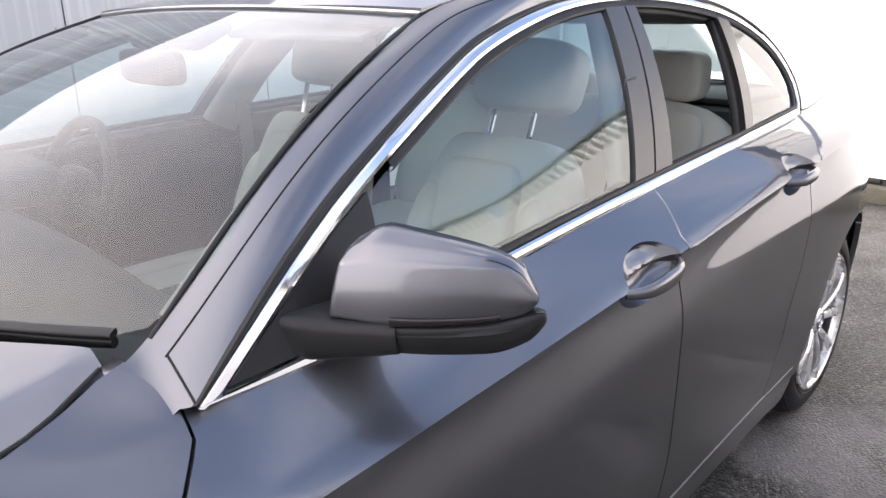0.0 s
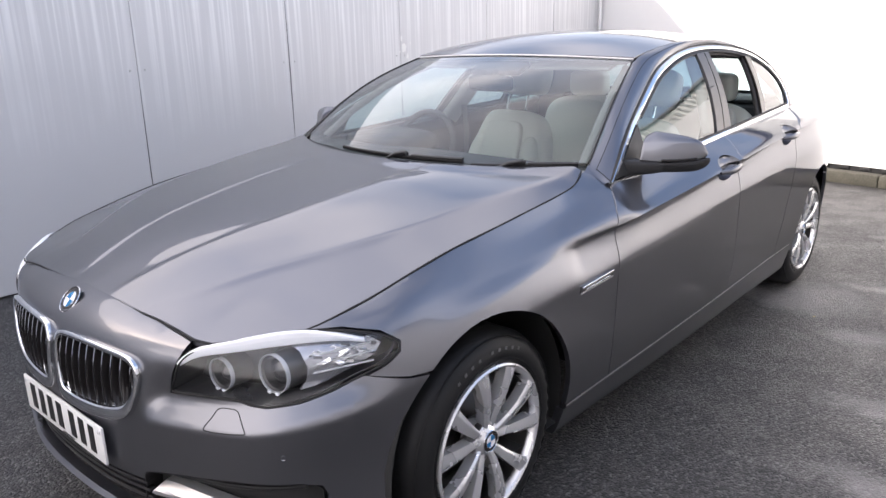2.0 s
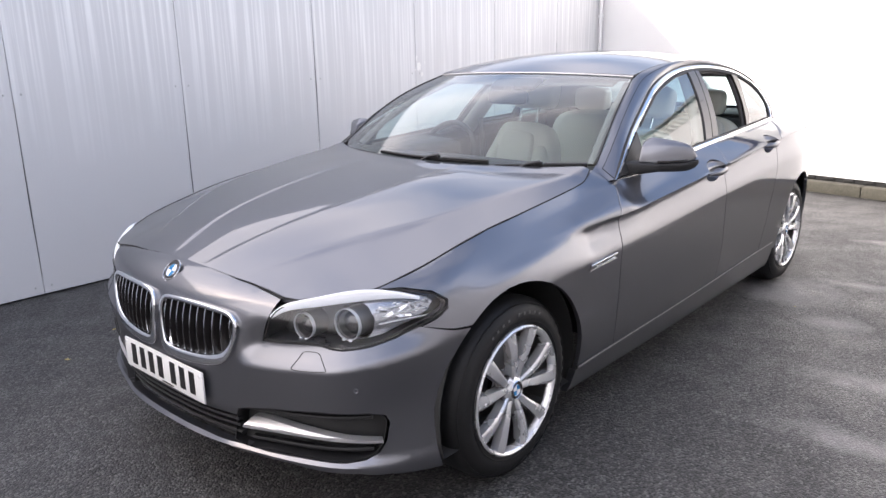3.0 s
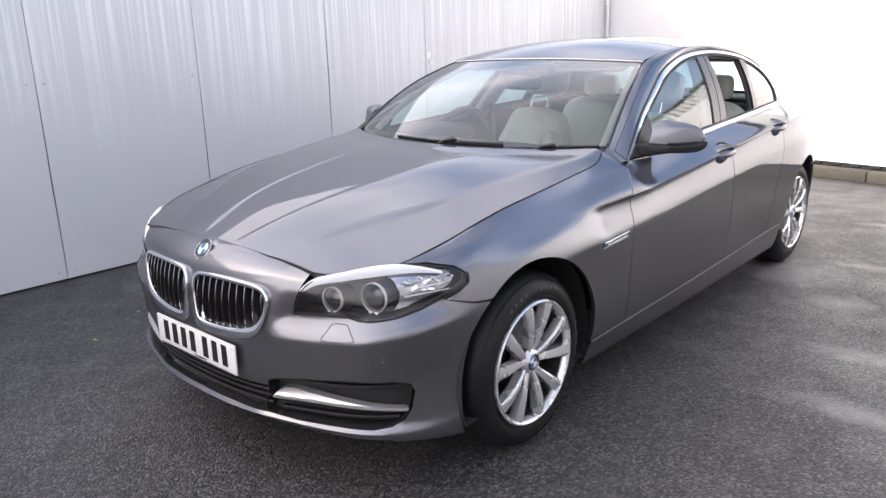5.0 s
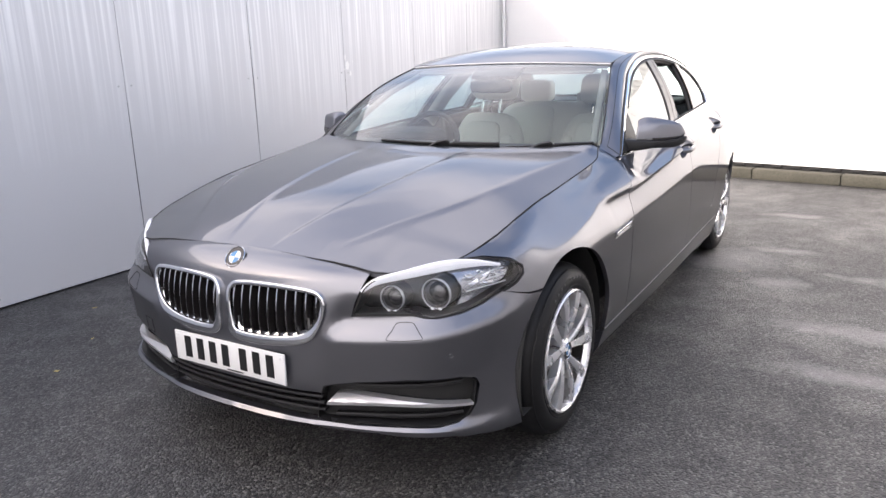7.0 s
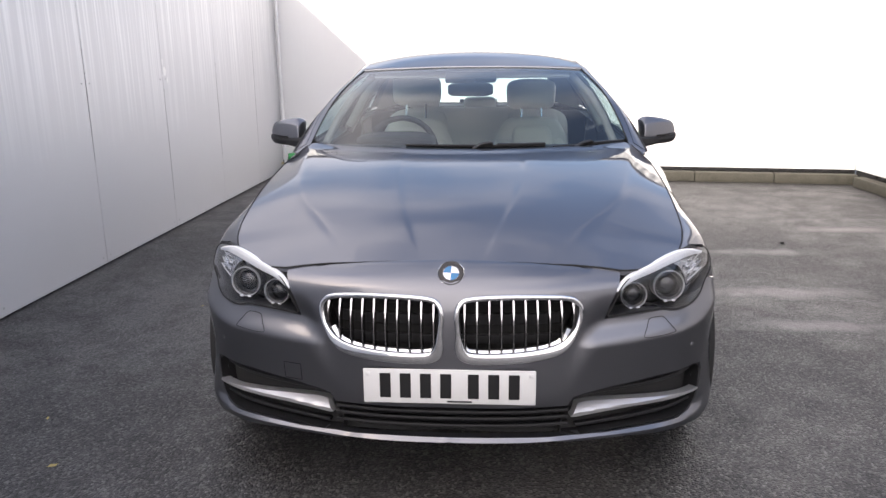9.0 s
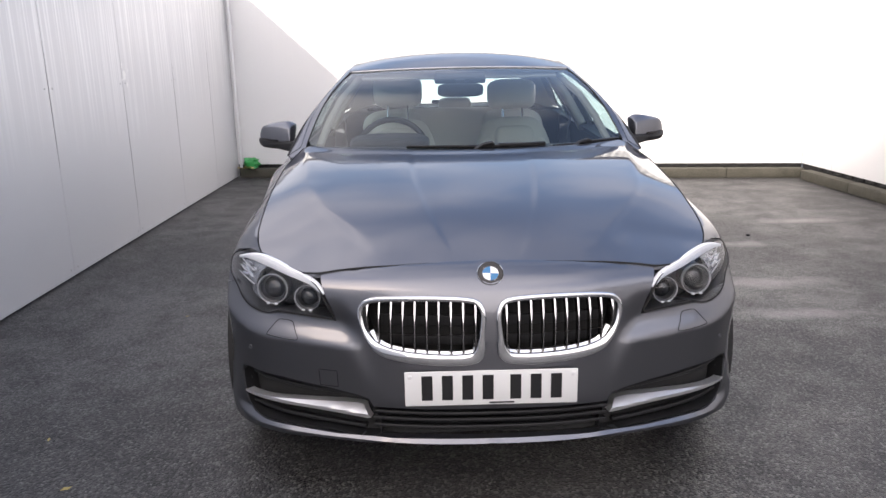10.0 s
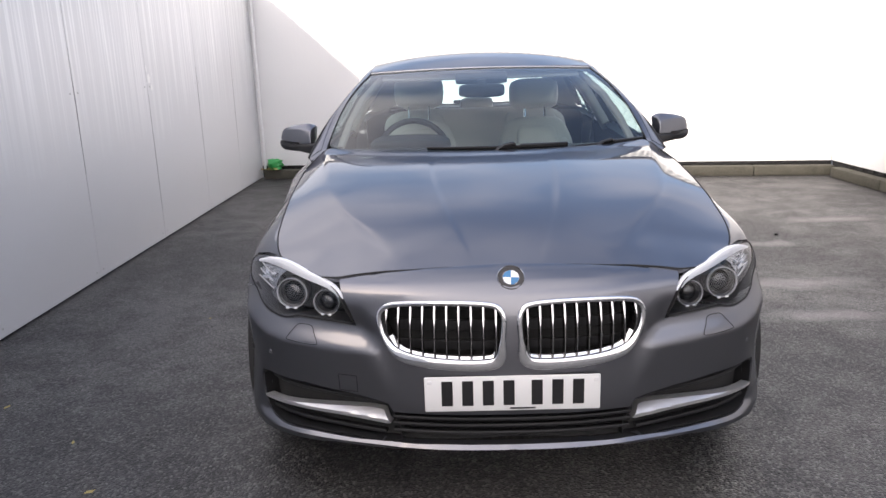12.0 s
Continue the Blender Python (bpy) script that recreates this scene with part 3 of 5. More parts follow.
structure("ground", grid(lambda a, b: (-160 + 320 * a, -160 + 320 * b, 0), 8, 8), TARMAC, "dark damp tarmac of a yard", "ground")


def boarded_wall(name, a, b, height, seams, base, material, label, thick=.09, seam_gap=.004, fixings=False):
    """A wall from a to b (the boards face the left of that way), of upright boards with narrow joints. seams: distances from a."""
    a, b = Vector((*a, 0)), Vector((*b, 0))
    along = (b - a).normalized()
    length = (b - a).length
    turn = Matrix.Translation(a) @ Matrix(((along.x, -along.y, 0, 0), (along.y, along.x, 0, 0), (0, 0, 1, 0), (0, 0, 0, 1)))
    wall = structure(name, moved(block((length / 2, -thick / 2 - .012, height / 2), (length, thick, height), .004), turn), VOID, label, "wall")
    edges = [0] + [s for s in seams if 0 < s < length] + [length]
    for s0, s1 in zip(edges, edges[1:]):
        w = s1 - s0 - seam_gap
        geo = block(((s0 + s1) / 2, -.004, (height + base) / 2), (w, .016, height - base), .0025, seg=1)
        board = part("board", moved(geo, turn), material, wall)
        if fixings:
            for dx in (s0 + .05, s1 - .05):
                for z in (.06, 1.26, 2.3):
                    part("fixing", moved(lathe([(0, .003), (.005, .003), (.007, 0)], 8, Matrix.Translation((dx, .004, z)) @ pose(0, 0, 0, 0, 0, 90)), turn), STEEL, board)
    if fixings:
        # joints that stand open over part of their height
        rng = random.Random(11)
        for s in edges[1:-1]:
            z = rng.uniform(.1, .9)
            part("open_joint", moved(sweep([(s, .0052, z), (s + rng.uniform(-.004, .004), .0052, z + .45), (s, .0052, z + rng.uniform(.7, 1.1))], lambda t: [(.0022 * (1 - abs(2 * t - 1)) + .0006, 0), (-.0022 * (1 - abs(2 * t - 1)) - .0006, 0), (0, .0008)], up=(0, 1, 0)), turn), VOID, wall)
    return wall, turn


CORNER_L, CORNER_R = (-2.62, 6.66), (4.16, 5.72)
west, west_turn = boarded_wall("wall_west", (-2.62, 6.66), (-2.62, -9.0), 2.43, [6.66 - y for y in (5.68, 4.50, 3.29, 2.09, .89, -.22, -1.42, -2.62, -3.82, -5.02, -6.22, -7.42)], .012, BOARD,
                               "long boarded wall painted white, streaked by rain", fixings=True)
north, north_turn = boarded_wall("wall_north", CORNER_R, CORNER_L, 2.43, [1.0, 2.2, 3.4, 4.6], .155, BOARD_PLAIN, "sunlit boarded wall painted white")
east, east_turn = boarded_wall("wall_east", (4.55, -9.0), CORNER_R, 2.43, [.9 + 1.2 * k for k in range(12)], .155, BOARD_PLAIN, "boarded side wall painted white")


part("corner_seam", tube([(CORNER_R[0] - .010, CORNER_R[1] - .008, .16), (CORNER_R[0] - .010, CORNER_R[1] - .008, 2.43)], .005, 8), STEEL, north)


def corrugated(a, b, z0, z1, pitch=.10, deep=.03):
    """Profiled steel sheet from a to b."""
    a, b = Vector((*a, 0)), Vector((*b, 0))
    d = b - a
    n = d.cross(Vector((0, 0, 1))).normalized()
    count = int(d.length / pitch)
    pts, faces = [], []
    for i in range(count * 4 + 1):
        p = a + d * (i / (count * 4)) + n * (deep if i % 4 in (1, 2) else 0)
        pts += [(p.x, p.y, z0), (p.x, p.y, z1)]
    faces = [[2 * i, 2 * i + 2, 2 * i + 3, 2 * i + 1] for i in range(count * 4)]
    return pts, faces


# profiled steel runs above the boards, with a dark capping
structure("trim_sheeting_east", corrugated((4.62, -9.0), (4.23, 5.66), 2.43, 2.80), STEEL, "grey profiled steel strip above the wall", "cladding", 20)
structure("trim_sheeting_north", corrugated((4.20, 5.80), (-2.66, 6.75), 2.43, 2.80, .10, .012), STEEL, "grey profiled steel strip above the wall", "cladding", 20)
structure("trim_capping_north", sweep([(4.21, 5.80, 2.822), (-2.68, 6.75, 2.822)], round_prof(.14, .05, .006)), BRICKISH, "dark capping along the wall top", "capping")
structure("trim_capping_east", sweep([(4.62, -9.0, 2.82), (4.21, 5.69, 2.82)], round_prof(.14, .05, .006)), BRICKISH, "dark capping along the wall top", "capping")

# kerb stones along the foot of the back and side walls
kerb = structure("kerb_north", moved(block((3.4, .055, .05), (6.76, .10, .09), .01), north_turn), VOID, "low mossy concrete kerb at the foot of the wall", "kerb")
rng = random.Random(4)
x = .0
while x < 6.75:
    w = min(.90 + rng.uniform(-.06, .06), 6.78 - x)
    part("kerb_stone", moved(block((x + w / 2, .065 + rng.uniform(-.005, .005), .056 + rng.uniform(-.004, .003)), (w - .006, .13, .113), .014), north_turn), KERB, kerb)
    x += w
kerb_e = structure("kerb_east", moved(block((11.7, .055, .05), (5.7, .10, .09), .01), east_turn), VOID, "low mossy concrete kerb beside the wall", "kerb")
x = 8.9
while x < 14.45:
    w = min(.90 + rng.uniform(-.06, .06), 14.5 - x)
    part("kerb_stone", moved(block((x + w / 2, .065 + rng.uniform(-.005, .005), .056 + rng.uniform(-.004, .003)), (w - .006, .13, .113), .014), east_turn), KERB, kerb_e)
    x += w

# packers hold the boards a hand's width above the kerb
for turn, length, x in ((north_turn, 6.7, .1), (east_turn, 14.5, 9.0)):
    base = kerb if turn is north_turn else kerb_e
    while x < length:
        part("packer", moved(block((x, -.008, .139), (.10, .024, .034), .004), turn), SEAL, base)
        x += .19

# a white pipe with clips stands in the corner
pipe = thing("corner_pipe", "white plastic pipe clipped upright in the wall corner", "pipe", (-2.565, 6.585, 0))
part("pipe", tube([(0, 0, .12), (0, 0, .9), (0, 0, 1.6), (0, 0, 2.43)], .018, 12), PIPE, pipe)
for z in (.62, 1.22, 1.83):
    part("clip", sweep([(0, 0, z - .012), (0, 0, z + .012)], round_prof(.062, .062, .026), up=(0, 1, 0)), PIPE, pipe)

# an unseen tall building, added far behind to keep the sun off the yard's floor
structure("shade_block_south", block((-35.5, -42, 17.5), (22.0, 4.0, 35.0), .05), PALE_CLAD, "plain pale tall block, unseen, added far behind to shade the yard", "building")

# ---- the saloon car ----
car = thing("car", "grey metallic four-door saloon parked on tarmac, rear window wound down", "car")


def arc(cy, r, a0, a1, n=22, cz=.335):
    return [(cy + r * math.cos(radians(a0 + (a1 - a0) * i / n)), cz + r * math.sin(radians(a0 + (a1 - a0) * i / n))) for i in range(n + 1)]


def on_middle(p):
    return abs(p[0]) < .004


STRIP = .29


def strip(s):
    return .268 + .028 * s


ARCH, ARCH_REAR = .385, .366
low = math.degrees(math.asin((STRIP - .335) / ARCH))
LAMP = [(-.915, .628), (-.901, .668), (-.878, .715), (-.845, .742), (-.79, .757), (-.678, .770), (-.600, .779), (-.531, .784), (-.43, .780), (-.345, .763), (-.300, .736), (-.306, .712),
        (-.345, .691), (-.400, .673), (-.474, .649), (-.561, .630), (-.644, .621), (-.686, .624), (-.717, .632), (-.771, .632), (-.85, .629)]
DOOR_FRONT = [(.757, .953), (.752, .93), (.70, .878), (.677, .835), (.670, .75), (.656, .66), (.653, .45), (.666, .33), (.672, strip(.672) + .008)]
MID_DOOR = [(1.795, 1.0), (1.775, .975), (1.722, .932), (1.703, .895), (1.705, .80), (1.698, .60), (1.690, .45), (1.690, strip(1.69) + .008)]
REAR_DOOR = [(2.735, 1.034), (2.60, 1.0), (2.50, .972), (2.458, .935), (2.45, .88), (2.443, .79), (2.41, .68), (2.352, .568), (2.315, .45), (2.305, strip(2.305) + .008)]


crease = KNOTS[7][0]
ROW = .87 / 80


def lift(q):
    """How far a height moves with the crease: not at all low on the doors, wholly at and above it."""
    return min(max((q - .52) / .30, 0), 1)


def to_q(s, z):
    d = crease(min(max(s, .0), 3.6)) - .87
    q = z
    for _ in range(30):
        q = z - d * lift(q)
    return q


def flank_q(s, q, out=0.0):
    d = crease(min(max(s, .0), 3.6)) - .87
    return flank(s, q + d * lift(q), out)


def q_loop(loop):
    return [(s, to_q(s, z)) for s, z in dense(loop, (.03, .02))]


def side_panel(loop, holes=(), depth=.018, step=.03, row=ROW):
    return panel(flank_q, q_loop(loop), (step, row), holes=[q_loop(h) for h in holes], depth=depth)


def bowl(cy, cz, ry, rz):
    """The hollow behind a door handle: its rim as a loop, and the dish."""
    rim = [(cy + ry * math.cos(a * math.pi / 16), cz + rz * math.sin(a * math.pi / 16) + .1 * ry * math.cos(a * math.pi / 16)) for a in range(32)]

    def f(a, b):
        r, th = b, a * 2 * math.pi
        return flank(cy + ry * r * math.cos(th), cz + rz * r * math.sin(th) + .1 * ry * r * math.cos(th), -.034 * (1 - r**4) - .0005)

    return rim, grid(f, 32, 7, closed_a=True)


def handle(cy, cz, half):
    """A strap handle that stands off the door."""
    path = []
    for i in range(15):
        t = i / 7 - 1
        out = .031 * (1 - abs(t) ** 3.5) + .002
        path.append(flank(cy + half * t, cz + .05 * half * t, out))
    return sweep(path, lambda t: round_prof(.012 + .006 * math.sin(math.pi * t), .030 * (.55 + .45 * math.sin(math.pi * t)), None, 3), up=(0, 0, 1))


# wings
wing_loop = [(-.289, .645), (-.393, .670), (-.345, .688), (-.303, .712), (-.297, .736), (-.342, .766), (-.43, .783)] + WING_TOP + DOOR_FRONT + arc(.014, ARCH, low, 127.5)
wings = pair("front_wing", side_panel(wing_loop, step=.015, row=ROW / 2), PAINT, car)
# front doors
hole_f, dish_f = bowl(1.583, .893, .098, .047)
door_loop = DOOR_FRONT + MID_DOOR[::-1] + [(y, belt(y) - .001) for y in (1.6, 1.4, 1.2, 1.0, .85)]
front_doors = pair("front_door", side_panel(door_loop, [hole_f]), PAINT, car)
pair("handle_recess", dish_f, PAINT, front_doors)
pair("door_handle", handle(1.583, .893, .098), PAINT, front_doors, "body-grey strap handle")
# rear doors
hole_r, dish_r = bowl(2.345, .940, .088, .045)
door_loop = MID_DOOR + REAR_DOOR[::-1] + [(y, belt(y) - .001) for y in (2.55, 2.35, 2.15, 1.95)]
rear_doors = pair("rear_door", side_panel(door_loop, [hole_r]), PAINT, car)
pair("handle_recess", dish_r, PAINT, rear_doors)
pair("door_handle", handle(2.345, .940, .088), PAINT, rear_doors, "body-grey strap handle")
# rear quarters
quarter_loop = REAR_DOOR + arc(2.968, ARCH_REAR, 180 - low, 52, 30) + [(3.34, .64), (3.53, .69), (3.515, .76), (3.42, .85), (3.36, .90), (3.42, .942), (3.62, .952), (3.66, 1.02), (3.60, 1.049), (3.3, 1.046), (3.0, 1.042), (2.85, 1.037)]
pair("rear_quarter", side_panel(quarter_loop, step=.015, row=ROW / 2), PAINT, car)
pair("rear_lamp", panel(flank, [(3.53, .765), (3.432, .855), (3.375, .90), (3.43, .935), (3.64, .944), (3.95, .938), (4.25, .93), (4.25, .80), (3.9, .76), (3.62, .76)], (.03, .02)), RED, car, "red rear lamp")
tail = panel(flank, [(3.205, .65), (3.34, .635), (3.535, .685), (3.525, .752), (4.72, .755), (4.72, .23), (3.36, .25)] + arc(2.968, ARCH_REAR, -8, 50, 14), (.05, .025), cut=on_middle)
part("rear_bumper", join(tail, flip(tail)), PAINT, car)
lid = panel(flank, [(3.63, .94), (3.66, 1.02), (3.75, 1.04), (4.72, 1.02), (4.72, .765), (4.255, .765), (4.255, .935)], (.05, .025), cut=on_middle)
deck = grid(lambda a, b: ((.68 + .10 * a) * (2 * b - 1), 3.22 + .66 * a, 1.075 - .035 * a - .03 * (2 * b - 1) ** 4), 8, 20)
part("boot_lid", join(lid, flip(lid), deck), PAINT, car)
# sills below the doors, with a bright line along their top
sills = pair("sill", panel(flank, [(.375, .178), (.393, strip(.393) - .004), (2.565, strip(2.565) - .004), (2.575, .182)], (.06, .012), depth=.03), PAINT, car)
pair("sill_strip", sweep([flank(.41 + 2.13 * i / 30, strip(.41 + 2.13 * i / 30) + .002, -.001) for i in range(31)], round_prof(.004, .004, .0015, 2)), SATIN, sills)

# front bumper, one sheet from arch to arch
bumper_loop = ([(-1.4015, .797), (-1.25, .794), (-1.13, .789), (-1.0, .779), (-.91, .766), (-.862, .757), (-.883, .718), (-.907, .668), (-.921, .624)]
               + LAMP[:12:-1] + [(-.289, .642)] + arc(.014, ARCH, 128.5, 202, 16) + [(-.358, .186), (-.45, .196), (-.6, .214), (-.99, .226), (-1.07, .242), (-1.4015, .242), (-1.4015, .264), (-1.20, .264), (-1.055, .262)]
               + [(-.92, .259), (-.76, .262), (-.65, .263), (-.585, .271), (-.545, .292), (-.522, .33), (-.510, .388), (-.522, .413), (-.575, .425), (-.74, .425), (-.89, .411), (-.985, .396), (-1.022, .386), (-1.036, .358)]
               + [(-1.20, .358), (-1.4015, .360)])
KIDNEY = smooth_loop([(-1.379, .60), (-1.383, .657), (-1.372, .692), (-1.335, .710), (-1.206, .716), (-1.06, .710), (-1.012, .692), (-1.000, .655), (-1.018, .595), (-1.065, .545), (-1.165, .523), (-1.323, .518), (-1.370, .540)], 4)
kid_hole = shrink(KIDNEY, .010)
skin = panel(flank, bumper_loop, (.02, .01), gap=.0015, holes=[kid_hole], cut=on_middle, depth=.03)
bumper = part("front_bumper", join(skin, flip(skin)), PAINT, car)
# the dark lower grille and side intakes
back = panel(flank, [(-1.40, .262), (-1.05, .256), (-.6, .252), (-.485, .29), (-.465, .45), (-.9, .45), (-1.05, .40), (-1.40, .40)], (.05, .03), gap=0, depth=0, out=-.055)
part("intake_backing", join(back, flip(back)), VOID, bumper)
slot = smooth_loop([(-1.055, .262)] + [(-.92, .261), (-.76, .262), (-.65, .263), (-.585, .271), (-.545, .292), (-.522, .33), (-.510, .388), (-.522, .413), (-.575, .425), (-.74, .425), (-.89, .411), (-.985, .396), (-1.022, .386), (-1.036, .358)], 2)
pair("intake_liner", sweep([flank(s, z, -.022) for s, z in shrink(slot, .0022)], [(.0012, .0205), (.0012, -.035), (-.0012, -.035), (-.0012, .0205)], up=lambda i, p: (p[0] * .9 - .1, -1, 0), closed=True), BLACK, bumper)
for z in (.292, .318, .342):
    geo = sweep([(x * .36, flank(at_x(abs(x) * .36), z, -.012)[1], z) for x in [k / 12 - 1 for k in range(25)]], round_prof(.022, .010, .003))
    part("grille_bar", geo, BLACK, bumper)
blade_top = smooth_loop([(-1.024, .317), (-1.006, .338), (-.985, .351), (-.90, .353), (-.80, .350), (-.66, .341), (-.532, .330)], 4, False)
blade_low = smooth_loop([(-.532, .323), (-.66, .328), (-.80, .329), (-.90, .325), (-1.012, .315)], 4, False)
blade_line = pchip([p[0] for p in blade_low[::-1]], [p[1] for p in blade_low[::-1]])


def blade_face(s, z, o=0.0):
    return flank(s, z, o + .002 - 1.5 * max(0, z - blade_line(s) - .012 - .02 * max(0, -s - .93)))


pair("intake_blade", panel(blade_face, blade_top + blade_low, (.02, .005), gap=0, depth=.03), SATIN, bumper, "satin silver blade across the intake")
for z0, z1, o in ((.386, .402, -.03), (.276, .298, -.022)):
    pair("intake_bar", sweep([flank(s, z0 + (z1 - z0) * k / 6, o) for k, s in enumerate([-1.0 + .44 * j / 6 for j in range(7)])], round_prof(.02, .012, .003)), BLACK, bumper)
# lamp washer covers, parking sensors, towing cover


def groove(loop, w=.002):
    path = [flank(s, z, .0004) for s, z in dense(loop, (.02, .02))]
    return sweep(path, [(w / 2, -.001), (w / 2, .0008), (-w / 2, .0008), (-w / 2, -.001)], up=lambda i, p: (p[0] * .6 + .001, -1, .1), closed=True)


pair("washer_cover", groove(smooth_loop([(-.772, .610), (-.786, .590), (-.803, .566), (-.79, .561), (-.75, .562), (-.70, .566), (-.692, .570), (-.706, .592), (-.720, .610), (-.74, .613)], 3)), VOID, bumper, "washer flap outlined by a fine gap")
part("towing_cover", flip(groove([(-.928, .472), (-.928, .418), (-.868, .418), (-.868, .472)])), VOID, bumper, "square towing cover outlined by a fine gap")
for s, z in ((-.607, .506),):
    c = Vector(flank(s, z, .0008))
    nrm = (Vector(flank(s, z, .05)) - c).normalized()
    m = Matrix.Translation(c) @ Vector((1, 0, 0)).rotation_difference(nrm).to_matrix().to_4x4()
    pair("parking_sensor", lathe([(0, .0004), (.0055, .0004), (.0064, -.0008), (.0075, .0002), (.0082, -.002)], 20, m), PAINT, bumper)

# kidney grilles
for side in (1, -1):
    fix = (lambda g: g) if side > 0 else flip
    path = [flank(s, z, .004) for s, z in shrink(KIDNEY, .006)]
    low_w = [.023 + .024 * max(0, min(1, (.60 - z) / .06)) for s, z in KIDNEY]
    ring = sweep(path, lambda t: round_prof(low_w[min(int(t * (len(path) - 1) + .5), len(path) - 1)] * .72, .022, .005, 3), up=(0, -1, .12), closed=True)
    kidney = part("kidney_grille", fix(ring), CHROME, car, "kidney-shaped grille with bright chrome surround")
    part("grille_backing", fix(panel(flank, shrink(KIDNEY, .002), (.03, .03), gap=0, depth=0, out=-.075)), VOID, kidney)
    part("grille_well", fix(sweep([flank(s, z, -.035) for s, z in shrink(KIDNEY, .008)], [(.002, .04), (.002, -.042), (-.002, -.042), (-.002, .04)], up=(0, -1, .1), closed=True)), BLACK, kidney)
    for z, h in ((.560, .030), (.622, .034), (.680, .022)):
        part("radiator_band", fix(sweep([flank(s, z, -.066) for s in (-1.37, -1.25, -1.13, -1.03)], round_prof(.012, h, .004), up=(0, 0, 1))), TRIM, kidney)
    # the broad bright lip inside the lower edge
    near, far = shrink(KIDNEY, .009), shrink(KIDNEY, .029)
    run = [i for i, (s, z) in enumerate(KIDNEY) if z < .60]
    cutoff = [i for i in run if i + 1 in run]
    lip_pts = [flank(*p, .010) for p in near] + [flank(*p, -.006) for p in far] + [flank(*p, -.014) for p in far]
    m = len(KIDNEY)
    part("grille_lip", fix((lip_pts, [[i, i + 1, m + i + 1, m + i] for i in cutoff] + [[m + i, m + i + 1, 2 * m + i + 1, 2 * m + i] for i in cutoff])), CHROME, kidney)
    inner = shrink(KIDNEY, .012)
    for k in range(10):
        s = -1.354 + .0365 * k
        zs = []
        for (ax, az), (bx, bz) in zip(inner, inner[1:] + inner[:1]):
            if (ax > s) != (bx > s):
                zs.append(az + (bz - az) * (s - ax) / (bx - ax))
        if len(zs) >= 2:
            z0, z1 = min(zs) + .013, max(zs) - .002
            path = [flank(s, z0 + (z1 - z0) * j / 8, -.012 + .010 * math.sin(math.pi * (.15 + .8 * j / 8))) for j in range(9)]
            part("grille_slat", fix(sweep(path, [(.0022, .012), (.0036, .007), (.0036, -.022), (-.0036, -.022), (-.0036, .007), (-.0022, .012)], up=(0, -1, .12))), GLOSS, kidney)
            # chrome edge widens near the top, the slat's highlight put into its shape
            edge = [.0005 + .0019 * ease((j / 8 - .56) / .22) for j in range(9)]
            part("slat_edge_glint", fix(sweep(path, lambda t: [(k * edge[min(int(t * 8 + .5), 8)], h) for k, h in ((1, .0138), (1, .011), (-1, .011), (-1, .0138))], up=(0, -1, .12))), CHROME, kidney)


def roundel(m, r, parent):
    """A round badge: dark ring, bright rims, blue and white quarters."""
    b = part("badge", moved(lathe([(r * .60, .004), (r * .62, .0048), (r * .93, .0042), (r * .95, .0052), (r, .004), (r * 1.02, 0)], 40), m), GLOSS, parent, "round blue and white badge with dark ring")
    for k in range(4):
        fan = [(.005, 0, 0)] + [(.0046, r * .60 * math.cos(radians(90 * k + 11.25 * i)), r * .60 * math.sin(radians(90 * k + 11.25 * i))) for i in range(9)]
        part("badge_quarter", moved((fan, [[0, i, i + 1] for i in range(1, 9)]), m), BLUE if k % 2 == 0 else WHITE_ENAMEL, b)
    for q in (.62, 1.0):
        part("badge_rim", moved(lathe([(r * q - .0016, .004), (r * q, .0062), (r * q + .0016, .004)], 40), m), CHROME, b)


badge_at = Vector((.003, -.712, .768))
roundel(Matrix.Translation(badge_at) @ Vector((1, 0, 0)).rotation_difference(Vector((0, -.74, .67))).to_matrix().to_4x4() @ Euler((radians(45), 0, 0)).to_matrix().to_4x4(), .039, car)

# number plate, its characters as plain bars
plate = part("number_plate", block((-.001, -.786, .435), (.520, .008, .111), .010), WHITE_PLATE, car, "white front number plate with dark bars")
x = -.219
for k in range(7):
    part("plate_bar", block((x + .025, -.7908, .438), (.033, .002, .079), .0006, seg=1), INK, plate)
    x += .061 + (.022 if k == 3 else 0)
part("plate_bar", block((.03, -.7906, .388), (.075, .0014, .005), .0004, seg=1), TRIM, plate)
for sx in (-.245, .245):
    part("plate_screw", block((sx, -.7910, .475), (.012, .003, .012), .004), WHITE_ENAMEL, plate)

# bonnet
rear_edge = [(x, .505 + .245 * (x / .76) ** 2 - .02) for x in (.74, .6, .45, .3, .15, 0, -.15, -.3, -.45, -.6, -.74)]
half = [(0, -.657), (.15, -.6575), (.3, -.6555), (.375, -.6485), (.45, -.644), (.52, -.639), (.57, -.625), (.615, -.591), (.66, -.550), (.70, -.508), (.735, -.470)] + [(seam_x(y) - .001, y) for y in (-.4, -.3, -.15, 0, .15, .3, .45, .55, .62, .68, .715)]
bonnet_loop = half + rear_edge + [(-x, y) for x, y in half[:0:-1]]
part("bonnet", panel(bonnet_w, [(to_w(x, y), y) for x, y in dense(bonnet_loop, (.012, .012))], (.01, .012), gap=.002), PAINT, car, "long grey bonnet with two pressed creases")

front_line = [(-x, y) for x, y in half[1:7][::-1]] + half[:7]
part("bonnet_gap", tube([bonnet(x, y - .0015, -.0012) for x, y in smooth_loop(front_line, 6, False)], .0024, 8), VOID, car, "dark shut line before the bonnet")

